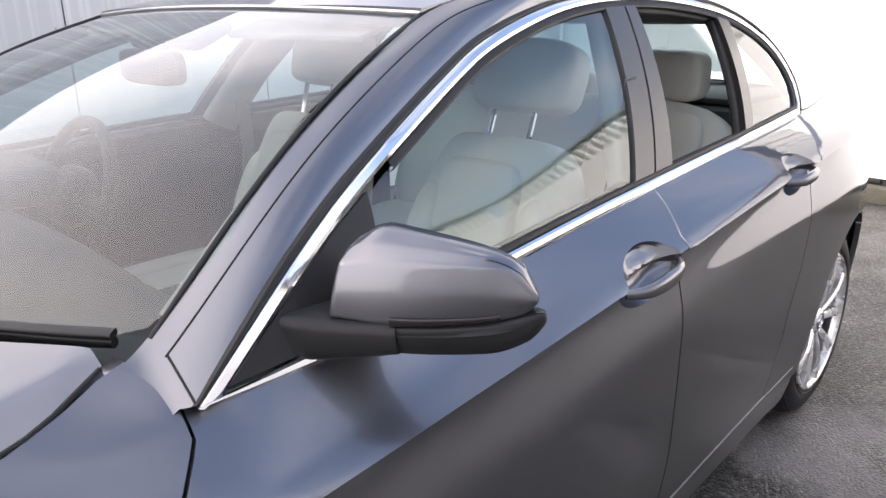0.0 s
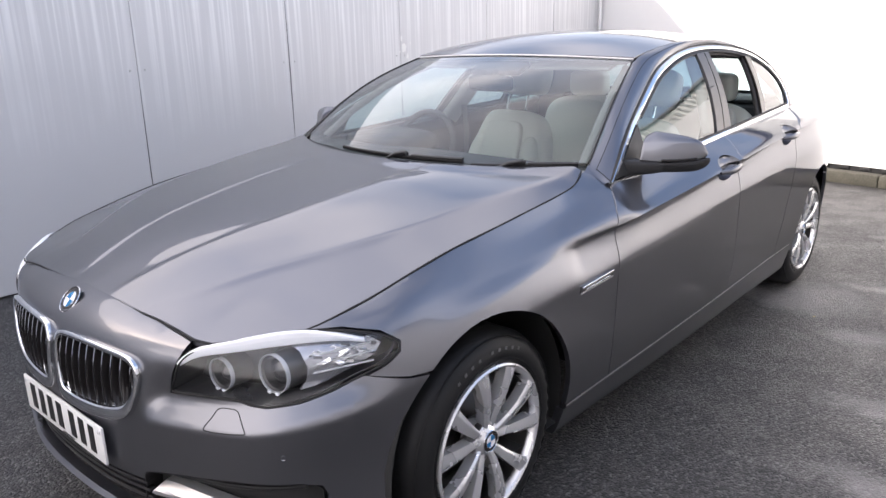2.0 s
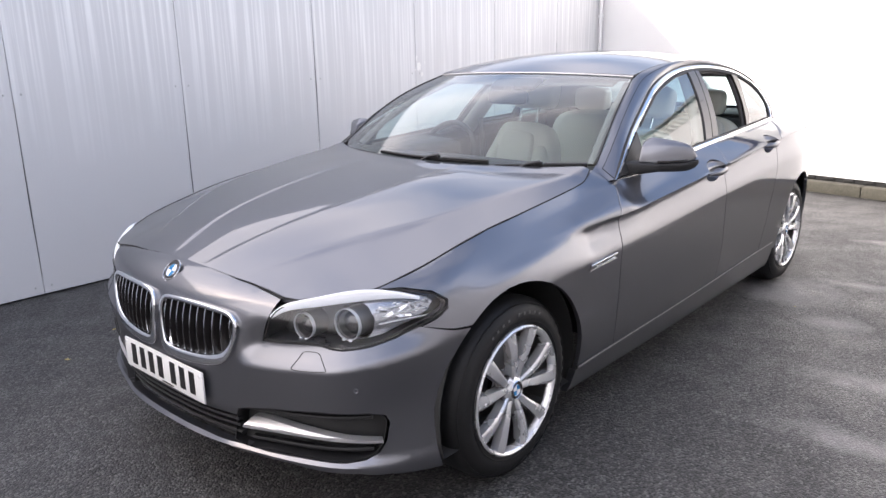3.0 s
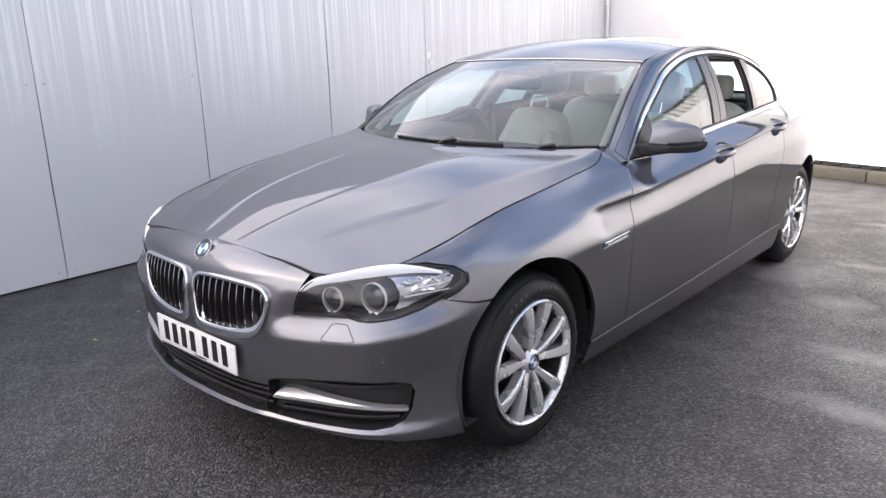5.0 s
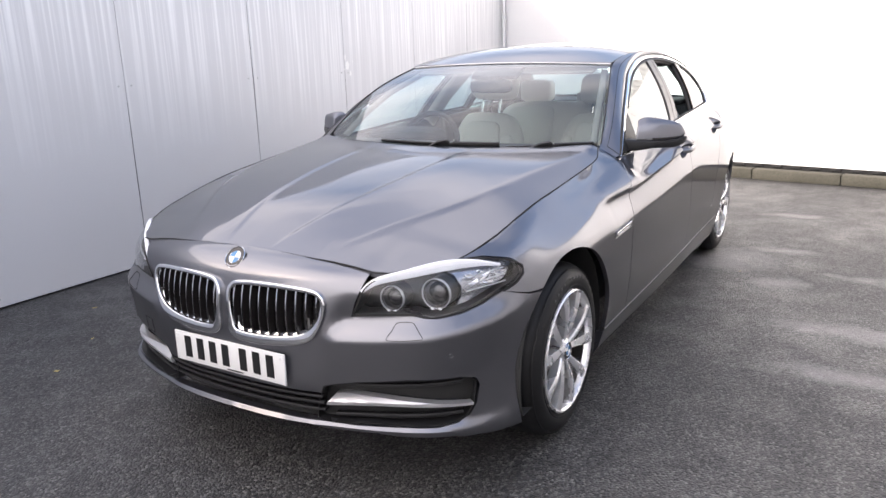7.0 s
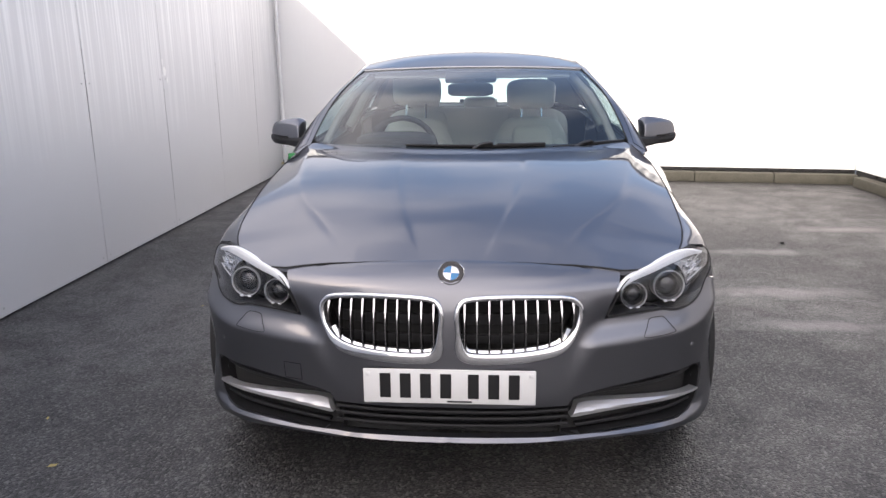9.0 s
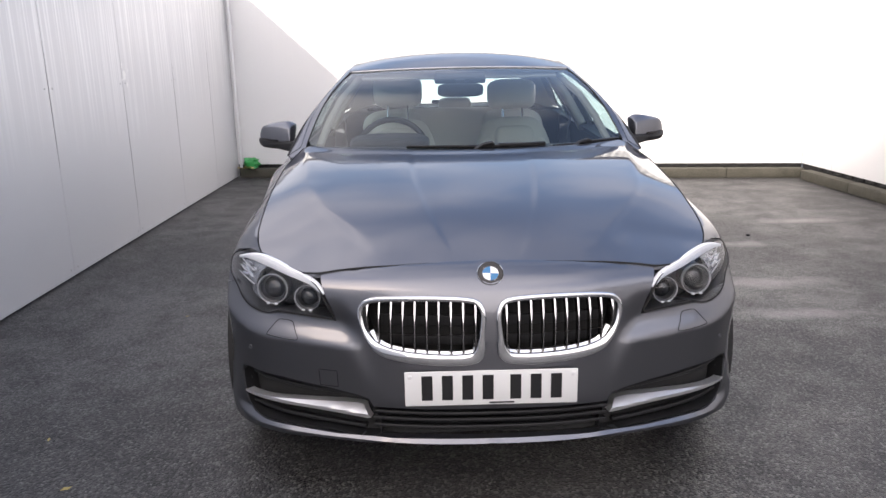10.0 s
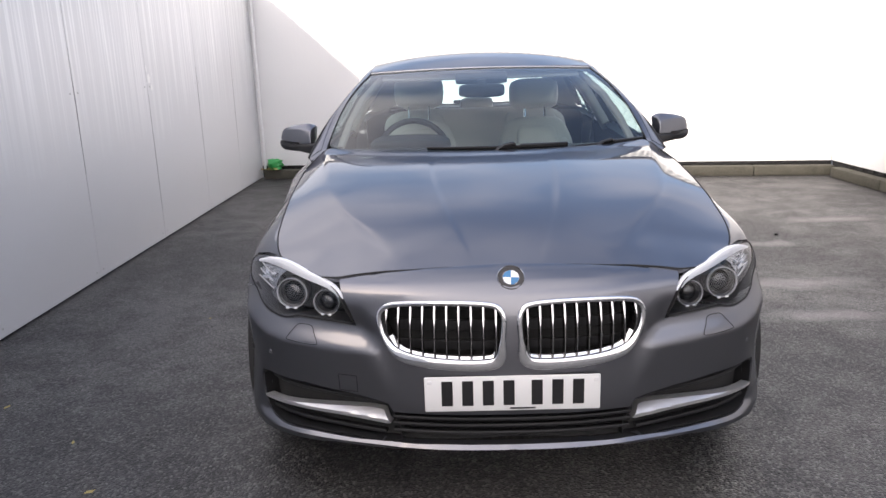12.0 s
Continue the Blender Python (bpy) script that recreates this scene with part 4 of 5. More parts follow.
pair("wing_gap", tube([bonnet(seam_x(y) - .001, y, -.0004) for y in [-.46 + 1.17 * k / 40 for k in range(41)]], .0028, 6), VOID, car, "dark shut line beside the bonnet")

# roof, pillars and the frame of the side windows
ROOF = lambda x, y, out=0.0: roof(x, y, out)
roof_loop = [(u * .6, 1.336 + .045 * u * u) for u in [k / 8 for k in range(-8, 9)]] + [(roof_half(y), y) for y in (1.5, 1.7, 1.9, 2.1, 2.3, 2.5, 2.65)] + [(u * .55, 2.78 - .07 * u * u) for u in [k / 6 for k in range(6, -7, -1)]] + [(-roof_half(y), y) for y in (2.65, 2.5, 2.3, 2.1, 1.9, 1.7, 1.5)]
part("roof", panel(ROOF, roof_loop, (.05, .04), gap=.002, depth=.02), PAINT, car)
part("headlining", panel(ROOF, shrink(roof_loop, .03), (.08, .08), gap=0, depth=0, out=-.035), LINING, car)
antenna = [(0, 2.62 + .13 * t, roof_mid(2.62 + .13 * t) + .038 * math.sin(math.pi * min(t * .62, 1))) for t in [k / 8 for k in range(9)]]
part("antenna", sweep(antenna, lambda t: round_prof(.010 + .028 * t, .03, .004)), GLOSS, car, "small fin aerial on the roof")

DLO = smooth_loop([(.765, .957), (.93, 1.063), (1.083, 1.143), (1.33, 1.245), (1.50, 1.300), (1.75, 1.350), (1.99, 1.370), (2.25, 1.366), (2.505, 1.333), (2.66, 1.278), (2.745, 1.212), (2.785, 1.13), (2.778, 1.065), (2.752, 1.034)], 5, False)


def edge_above(y, z):
    """The upper border of the pillar or roof rail that belongs to a point of the window frame."""
    if y < 1.38:
        v = (y - .77) / .61
        return Vector(screen(1.0, max(v, 0)))
    if y < 2.5:
        return Vector(roof(roof_half(y), y))
    return None


def rail(a, b):
    n = len(RAIL) - 1
    i = min(int(a * n), n - 1)
    f = a * n - i
    lo, hi = RAIL[i][0].lerp(RAIL[i + 1][0], f), RAIL[i][1].lerp(RAIL[i + 1][1], f)
    k = ease((a - .02) * 7)
    mid = (lo + hi) / 2 + Vector((.022, 0, .018)) * k
    return tuple(lo * (1 - b) ** 2 + mid * 2 * b * (1 - b) + hi * b * b)


RAIL = [(Vector(flank(.70, .90, -.006)), Vector(flank(.70, .980, -.004))), (Vector(flank(.748, .953, -.002)), Vector((.766, .752, .997)))]
for y, z in DLO:
    if y < 2.48 and not (z < 1.2 and y > 2):
        RAIL.append((Vector(cabin(y, z, .001)), edge_above(y, z)))
tail_low = [(2.505, 1.333), (2.66, 1.278), (2.745, 1.212), (2.785, 1.13), (2.778, 1.065), (2.80, 1.036), (3.0, 1.042), (3.25, 1.046), (3.45, 1.047)]
tail_high = [(.578, 2.53, 1.342), (.578, 2.64, 1.316), (.585, 2.74, 1.280), (.596, 2.84, 1.236), (.61, 2.94, 1.190), (.63, 3.03, 1.150), (.655, 3.13, 1.108), (.68, 3.24, 1.074), (.70, 3.40, 1.060)]
RAIL += [(Vector(cabin(*p, .001)), Vector(q)) for p, q in zip(tail_low, tail_high)]
for _ in range(6):
    RAIL = RAIL[:2] + [(b[0], (a[1] + b[1] * 2 + c[1]) / 4) for a, b, c in zip(RAIL[1:], RAIL[2:], RAIL[3:])] + RAIL[-1:]
pair("pillar", grid(rail, 110, 8), PAINT, car)
# black seal between screen and pillar; a silver strip draws the highlight above the screen
pair("screen_seal", tube([screen(1.0, k / 20, .001) for k in range(21)], .0035, 8), SEAL, car)
pair("door_gap", tube([rail(.04 + .80 * k / 60, .66) for k in range(61)], .0013, 5), VOID, front_doors)
pair("pillar_joint", tube([rail(.042, .67 * k / 8) for k in range(9)], .0016, 5), VOID, car)
part("screen_highlight", tube([screen(k / 12 - 1, 1.0, .003) for k in range(25)], .0045, 6), SATIN, car, "thin silver strip drawing the highlight above the windscreen")



def ribbon(pts, w0, w1, o, closed=False, floor=False, taper=False):
    """A strip of the cabin's side between two offsets of a line, with a rounded face."""
    pts = [tuple(p) for p in pts]
    n = len(pts)
    geo, faces = [], []
    cols = [(w0, o - .008), (w0, o - .0005), (w0 + (w1 - w0) * .25, o + .0025), (w0 + (w1 - w0) * .75, o + .0025), (w1, o - .0005), (w1, o - .008)]
    for i, p in enumerate(pts):
        a, b = pts[(i - 1) % n if closed else max(i - 1, 0)], pts[(i + 1) % n if closed else min(i + 1, n - 1)]
        dx, dz = b[0] - a[0], b[1] - a[1]
        k = math.hypot(dx, dz) or 1
        nx, nz = dz / k, -dx / k
        thin = min(1, .1 + i / 5) if taper else 1
        row = [(p[0] + nx * w * thin, p[1] + nz * w * thin, oo) for w, oo in cols]
        geo += [cabin(y, max(z, belt(max(y, .82)) - .002) if floor and y < 1.4 else z, oo) for y, z, oo in row]
    m = len(cols)
    faces = [[i * m + j, i * m + j + 1, (i + 1) % n * m + j + 1, (i + 1) % n * m + j] for i in range(n if closed else n - 1) for j in range(m - 1)]
    return geo, faces


pair("chrome_frame", ribbon(DLO, .001, .018, .003, floor=True), CHROME, car, "bright chrome strip round the side windows")
belt_line = [(.766 + 1.986 * k / 40, belt(max(.766 + 1.986 * k / 40, .82)) + .001) for k in range(41)]
pair("chrome_belt", ribbon(belt_line, .009, -.010, .004, taper=True), CHROME, car, "bright chrome strip along the belt line")
pair("window_seal", ribbon(DLO[11:], .018, .033, -.002, floor=True), SEAL, car)
pair("frame_seal", ribbon(DLO, -.010, .001, .0045, taper=True), SEAL, car)
pair("belt_seal", ribbon([p for p in belt_line if p[0] > 1.0], -.010, -.021, .0), SEAL, car)


def dlo_z(y):
    best = [z for (ya, za), (yb, zb) in zip(DLO, DLO[1:]) for z in [za + (zb - za) * (y - ya) / (yb - ya)] if min(ya, yb) <= y <= max(ya, yb) and yb > ya]
    return best[0] - .030


def between(line_a, line_b):
    """A strip of the cabin side between two upright lines given as (bottom, top)."""
    return [line_a[0], line_b[0], line_b[1], line_a[1]]


flat = .001
pair("sail_cover", panel(cabin, [(.80, .962), (1.045, .968), (1.078, 1.115), (1.0, 1.078)], (.03, .02), gap=0, depth=.01, out=.002), BLACK, front_doors)
pillar_a = pair("pillar_cover", panel(cabin, [(1.722, .998), (1.806, 1.003), (2.022, 1.352), (1.935, 1.347)], (.03, .03), gap=.001, depth=.012, out=.0), PILLAR, front_doors, "dark satin door pillar cover")
pillar_b = pair("pillar_cover", panel(cabin, [(1.812, 1.003), (1.895, 1.009), (2.072, 1.350), (2.028, 1.352)], (.03, .03), gap=.001, depth=.03, out=.0), PILLAR, rear_doors, "dark satin door pillar cover")
pair("window_divider", panel(cabin, [(2.325, 1.022), (2.378, 1.024), (2.530, 1.308), (2.470, 1.315)], (.03, .03), gap=0, depth=.03, out=.0), GLOSS, rear_doors)
front_glass = [(.86, .985), (1.06, .975), (1.30, .985), (1.55, .992), (1.728, .998), (1.938, 1.345)] + [(y, dlo_z(y)) for y in (1.85, 1.7, 1.5, 1.3, 1.15, 1.0)]
for ob in pair("side_window", panel(cabin, front_glass, (.06, .04), gap=0, depth=0, out=-.006), GLASS, front_doors, "tinted front side window"):
    ob.visible_shadow = False
rear_glass = [(1.88, 1.008), (2.33, 1.020), (2.478, 1.315)] + [(y, dlo_z(y)) for y in (2.4, 2.25, 2.08)]
ob = part("side_window", flip(panel(cabin, rear_glass, (.06, .04), gap=0, depth=0, out=-.006)), GLASS, rear_doors[1], "closed tinted rear side window")
ob.visible_shadow = False
quarter_glass = [(2.37, 1.022), (2.745, 1.036), (2.765, 1.09), (2.755, 1.15), (2.715, 1.215), (2.64, 1.262), (2.525, 1.305)]
for ob in pair("quarter_window", panel(cabin, quarter_glass, (.05, .04), gap=0, depth=0, out=-.005), GLASS, rear_doors, "small fixed quarter window"):
    ob.visible_shadow = False
# the deep dark lining of the open rear window
rim = rear_glass[:3] + [(y, dlo_z(y) + .004) for y in (2.4, 2.25, 2.08)]
pair("window_channel", sweep([cabin(y, z, -.022) for y, z in dense(rim, (.05, .05))], round_prof(.030, .022, .006), up=(1, 0, .4), closed=True), SEAL, rear_doors)

# windscreen and rear window
screen_loop = smooth_loop([(-.985, .02), (-.5, .0), (0, 0), (.5, .0), (.985, .02), (.985, .5), (.98, .985), (.5, .992), (0, .993), (-.5, .992), (-.98, .985), (-.985, .5)], 4)
ob = part("windscreen", panel(screen, screen_loop, (.06, .06), gap=0, depth=0), SCREEN, car, "wide tinted windscreen reflecting cloud")
ob.visible_shadow = False
part("windscreen_band", panel(screen, [(-.97, .93), (-.5, .945), (0, .95), (.5, .945), (.97, .93), (.97, .992), (-.97, .992)], (.06, .03), gap=0, depth=0, out=-.004), VOID, car)
rear_win = grid(lambda a, b: ((2 * b - 1) * (.53 + .06 * a), 2.77 + .50 * a - .07 * (1 - a) * (2 * b - 1) ** 2, 1.338 - .271 * a + .03 * math.sin(math.pi * a) - .02 * (2 * b - 1) ** 2), 10, 16)
ob = part("rear_window", rear_win, GLASS, car, "tinted rear window")
ob.visible_shadow = False
# scuttle below the windscreen
part("scuttle", grid(lambda a, b: ((2 * b - 1) * .76, .455 + .245 * (2 * b - 1) ** 2 + .11 * a, .968 + .022 * a), 3, 24), BLACK, car)

# wipers
def wiper(u0, v0, u1, v1, uc):
    """A blade that follows the glass from u0 to u1, its clip at uc and the end of its arm."""
    on = lambda u, out: Vector(screen(u, v0 + (v1 - v0) * (u - u0) / (u1 - u0), out)) + Vector((0, -.006, -.008))
    w = part("wiper", sweep([on(u0 + (u1 - u0) * k / 10, .011) for k in range(11)], lambda t: round_prof(.012, .012 + .005 * math.sin(math.pi * t), .004), up=(0, -.35, 1)), RUBBER, car, "black wiper resting at the foot of the windscreen")
    a, b = on(uc - .03, .022), on(uc + .03, .022)
    part("wiper_clip", sweep([a, b], round_prof(.018, .016, .005), up=(0, -.35, 1)), RUBBER, w)
    part("wiper_arm", sweep([on(uc + .02, .030), on(uc - .04, .022) + Vector((0, -.008, 0)), on(uc - .09, .006) + Vector((0, -.018, -.006))], round_prof(.018, .010, .003), up=(0, -.35, 1)), BLACK, w)
    part("wiper_spoiler", sweep([on(uc + (u1 - uc) * k / 6, .021) for k in range(1, 7)], round_prof(.015, .008, .003), up=(0, -.35, 1)), BLACK, w)
    return w


wiper(-.36, .016, .47, .006, .13)
wiper(.52, -.012, .965, -.008, .73)


# headlamps
LENS_LINE = smooth_loop(LAMP, 3)


def lamp(fix):
    bowl_geo = panel(flank, LENS_LINE, (.025, .015), gap=.002, depth=.0, out=-.110)
    wall = sweep([flank(s, z, -.03) for s, z in dense(shrink(LENS_LINE, .0025), (.03, .03))], [(.0008, .029), (.0008, -.082), (-.0008, -.082), (-.0008, .029)], up=lambda i, p: (p[0] * .9 - .1, -1, .15), closed=True)
    body = part("headlight", fix(join(bowl_geo, wall)), LAMP_DARK, car, "slanted headlight with twin round lenses behind clear cover")
    cover = part("lamp_cover", fix(panel(flank, LENS_LINE, (.025, .012), gap=.003, depth=.006, out=.001)), CLEAR, body, "clear glossy cover")
    cover.visible_shadow = False
    part("lamp_rim", fix(sweep([flank(s, z, .0005) for s, z in dense(shrink(LENS_LINE, .003), (.02, .02))], round_prof(.004, .005, .0015, 2), up=lambda i, p: (p[0] * .9 - .1, -1, .15), closed=True)), SEAL, body)
    # light guide along the brow
    brow_s = [(-.886, .706), (-.83, .739), (-.70, .759), (-.60, .768), (-.52, .770), (-.45, .765), (-.385, .752)]
    part("brow_light", fix(sweep([flank(s, z, -.009) for s, z in smooth_loop(brow_s, 4, False)], lambda t: round_prof(.016, .011 + .023 * math.sin(math.pi * min(t * 1.05, 1)), .004), up=(0, 0, 1))), LAMP_PALE, body, "pale light guide along the lamp's brow")
    for cx, cy, cz, r in ((.686, -.520, .683, .049), (.564, -.588, .671, .041)):
        m = Matrix.Translation((cx, cy, cz)) @ Vector((1, 0, 0)).rotation_difference(Vector((.12, -1, .05)).normalized()).to_matrix().to_4x4()
        part("lamp_tube", fix(moved(lathe([(r * .72, -.008), (r * .80, .012), (r * .93, .016), (r * .99, .008), (r * 1.01, -.05)], 32), m)), LAMP_DARK, body)
        ring = part("lamp_ring", fix(moved(lathe([(r * .965, .016), (r * .975, .0205), (r * 1.012, .0205), (r * 1.022, .015), (r * 1.0, .008)], 40), m)), LAMP_RING, body, "pale halo ring")
        for a in (-16, 16):
            c = m @ Vector((.022, -r * math.sin(radians(a)), -r * math.cos(radians(a))))
            part("ring_crystal", fix(block(tuple(c), (.011, .008, .008), .0025)), LAMP_PALE, ring)
        part("lamp_lens", fix(moved(lathe([(0, .010), (r * .25, .009), (r * .5, .004), (r * .70, -.006), (r * .74, -.012)], 24), m)), LENS, body)
    # bright reflector towards the wing
    side = panel(flank, [(-.560, .645), (-.50, .655), (-.46, .668), (-.41, .686), (-.36, .706), (-.335, .73), (-.36, .748), (-.43, .758), (-.54, .760), (-.590, .752), (-.555, .735), (-.535, .70), (-.540, .668)], (.02, .012), gap=0, depth=.01, out=-.034)
    part("side_reflector", fix(side), LAMP_PEARL, body)
    rng = random.Random(21)
    for k in range(22):
        fs, fz = -.535 + .18 * rng.random(), 0
        fz = .678 + .2 * (fs + .535) + (.735 - .678 - .1 * (fs + .535)) * rng.random()
        c = Vector(flank(fs, fz, -.030))
        turn = Euler((rng.uniform(-.6, .6), rng.uniform(-.6, .6), .9 + rng.uniform(-.5, .5))).to_matrix().to_4x4()
        part("reflector_facet", fix(block(tuple(c), (rng.uniform(.012, .026), .003, rng.uniform(.006, .012)), .001, turn, 1)), LAMP_BOWL, body)
    for z in (.690, .712, .732):
        part("reflector_rib", fix(sweep([flank(-.52 + .5 * (z - .69), z - .006, -.030), flank(-.43, z + .002, -.026), flank(-.365, z + .006, -.024)], round_prof(.004, .004, .001), up=(0, 0, 1))), LAMP_RING, body)


lamp(lambda g: g)
lamp(flip)

# side gills
gill_loop = smooth_loop([(.424, .671), (.423, .676), (.428, .690), (.432, .694), (.50, .697), (.56, .699), (.615, .702), (.624, .700), (.620, .686), (.614, .680), (.56, .676), (.50, .672), (.44, .670)], 2)
gills = pair("side_gill", panel(flank, gill_loop, (.02, .008), gap=0, depth=.006, out=.0022), PILLAR, wings, "chrome-barred side gill")
pair("upper_bar", sweep([flank(.428 + .186 * k / 12, .6890 + .0115 * k / 12, .0050) for k in range(13)], lambda t: round_prof(.010, .0090 - .0035 * t, .0024), up=(1, 0, 0)), CHROME, gills, "chrome bar")
pair("lower_bar", sweep([flank(.452 + .150 * k / 12, .6790 + .0080 * k / 12, .0046) for k in range(13)], lambda t: round_prof(.006, .0015 + .0030 * math.sin(math.pi * min(t + .12, 1)), .0012), up=(1, 0, 0)), CHROME, gills, "chrome bar")
pair("gill_lip", sweep([flank(.428 + .190 * k / 12, .6702 + .0108 * k / 12, .0030) for k in range(13)], round_prof(.005, .0022, .0008), up=(1, 0, 0)), SATIN, gills)


# door mirrors
def along(*pts):
    """A smooth line through points, by the first number of each."""
    us = [p[0] for p in pts]
    f = [pchip(us, [p[k] for p in pts]) for k in (1, 2, 3)]
    return lambda u: Vector((f[0](u), f[1](u), f[2](u)))


# the cap's corners from its inner end to the tip: foot of the face, ridge, top edge behind
cap_foot = along((0, .872, .928, 1.008), (.45, .945, .968, 1.004), (.8, 1.022, 1.032, 1.008), (.94, 1.048, 1.064, 1.014), (1, 1.057, 1.082, 1.020))
cap_ridge = along((0, .876, .944, 1.071), (.45, .950, .986, 1.079), (.8, 1.020, 1.038, 1.074), (.94, 1.043, 1.064, 1.060), (1, 1.056, 1.082, 1.034))
cap_crest = along((0, .862, .990, 1.089), (.2, .897, .999, 1.105), (.45, .942, 1.018, 1.100), (.8, 1.014, 1.058, 1.084), (.94, 1.038, 1.076, 1.068), (1, 1.055, 1.088, 1.036))


def mirror_ring(u, foot, ridge, crest, drop):
    """One cross-section of the housing, corners softly rounded; the last stretch runs along the frame of the glass."""
    back = Vector((-.012, .036 - .018 * u, -.002))
    rear_top, rear_low = crest + back, Vector((foot.x, crest.y, foot.z + drop)) + back
    out = []
    corners = (foot, ridge, crest, rear_top, rear_low)
    for k, c in enumerate(corners):
        p, n = corners[k - 1], corners[(k + 1) % 5]
        r = (.006, .009, .008, .006, .004)[k]
        da, db = min(r, (p - c).length * .4), min(r, (n - c).length * .4)
        a, b = c + (p - c).normalized() * da, c + (n - c).normalized() * db
        out += [a.lerp(c, t).lerp(c.lerp(b, t), t) for t in (0, .25, .5, .75, 1)]
        if k == 0:
            out += [foot.lerp(ridge, t) + Vector((.05, -.09, .03)) * (.09 * t * (1 - t)) for t in (.3, .5, .7)]
        if k == 1:
            out += [ridge.lerp(crest, t) + Vector((0, -.02, .05)) * (.16 * t * (1 - t)) for t in (.4, .6)]
    return out


def mirror_shell(foot, ridge, crest, drop=.0, n=30):
    us = [0, .006, .02] + [.05 + .90 * i / (n - 6) for i in range(n - 5)] + [.97, .985, .995, 1.0]
    rings = []
    for u in us:
        ring = mirror_ring(u, foot(u), ridge(u), crest(u), drop)
        mid = sum(ring, Vector()) / len(ring)
        k = 1 - .10 * max(0, 1 - u / .02) ** 2 - .45 * max(0, (u - .95) / .05) ** 3
        rings.append([tuple(mid + (p - mid) * k) for p in ring])
    m = len(rings[0])
    pts = [p for ring in rings for p in ring]
    faces = [[i * m + j, i * m + (j + 1) % m, (i + 1) * m + (j + 1) % m, (i + 1) * m + j] for i in range(len(us) - 1) for j in range(m)]
    return pts, faces + [list(range(m))[::-1], [(len(us) - 1) * m + j for j in range(m)]]


base_foot = along((0, .868, .940, .975), (.45, .942, .972, .968), (.8, 1.024, 1.034, .970), (.94, 1.054, 1.066, .982), (1, 1.066, 1.088, .996))
base_ridge = along((0, .870, .926, 1.006), (.45, .945, .965, 1.003), (.8, 1.025, 1.030, 1.007), (.94, 1.053, 1.063, 1.013), (1, 1.065, 1.085, 1.016))
base_crest = along((0, .864, .988, 1.014), (.45, .940, 1.016, 1.012), (.8, 1.016, 1.058, 1.012), (.94, 1.044, 1.080, 1.014), (1, 1.062, 1.092, 1.016))
mirrors = pair("door_mirror", mirror_shell(cap_foot, cap_ridge, cap_crest), PAINT, front_doors, "grey door mirror on a black foot", 50)
pair("mirror_base", mirror_shell(base_foot, base_ridge, base_crest), BLACK, mirrors, crease=50)
pair("mirror_indicator", sweep([tuple(cap_foot(u) + Vector((.001, -.002, .007))) for u in [.42 + .04 * j for j in range(12)]], lambda t: round_prof(.005, .010 - .004 * t, .002), up=(0, 0, 1)), GLOSS, mirrors)
pair("mirror_foot", sweep([(.800, .925, .985), (.835, .938, .984), (.862, .952, .983), (.900, .972, .985), (.935, .990, .988)], lambda t: round_prof(.105 - .045 * t, .060 - .022 * t, .012), up=(0, 0, 1)), BLACK, mirrors)
pair("mirror_glass", ([(.872, 1.0275, 1.020), (1.022, 1.091, 1.016), (1.014, 1.094, 1.048), (.88, 1.036, 1.082)], [[0, 1, 2, 3]]), CHROME, mirrors)


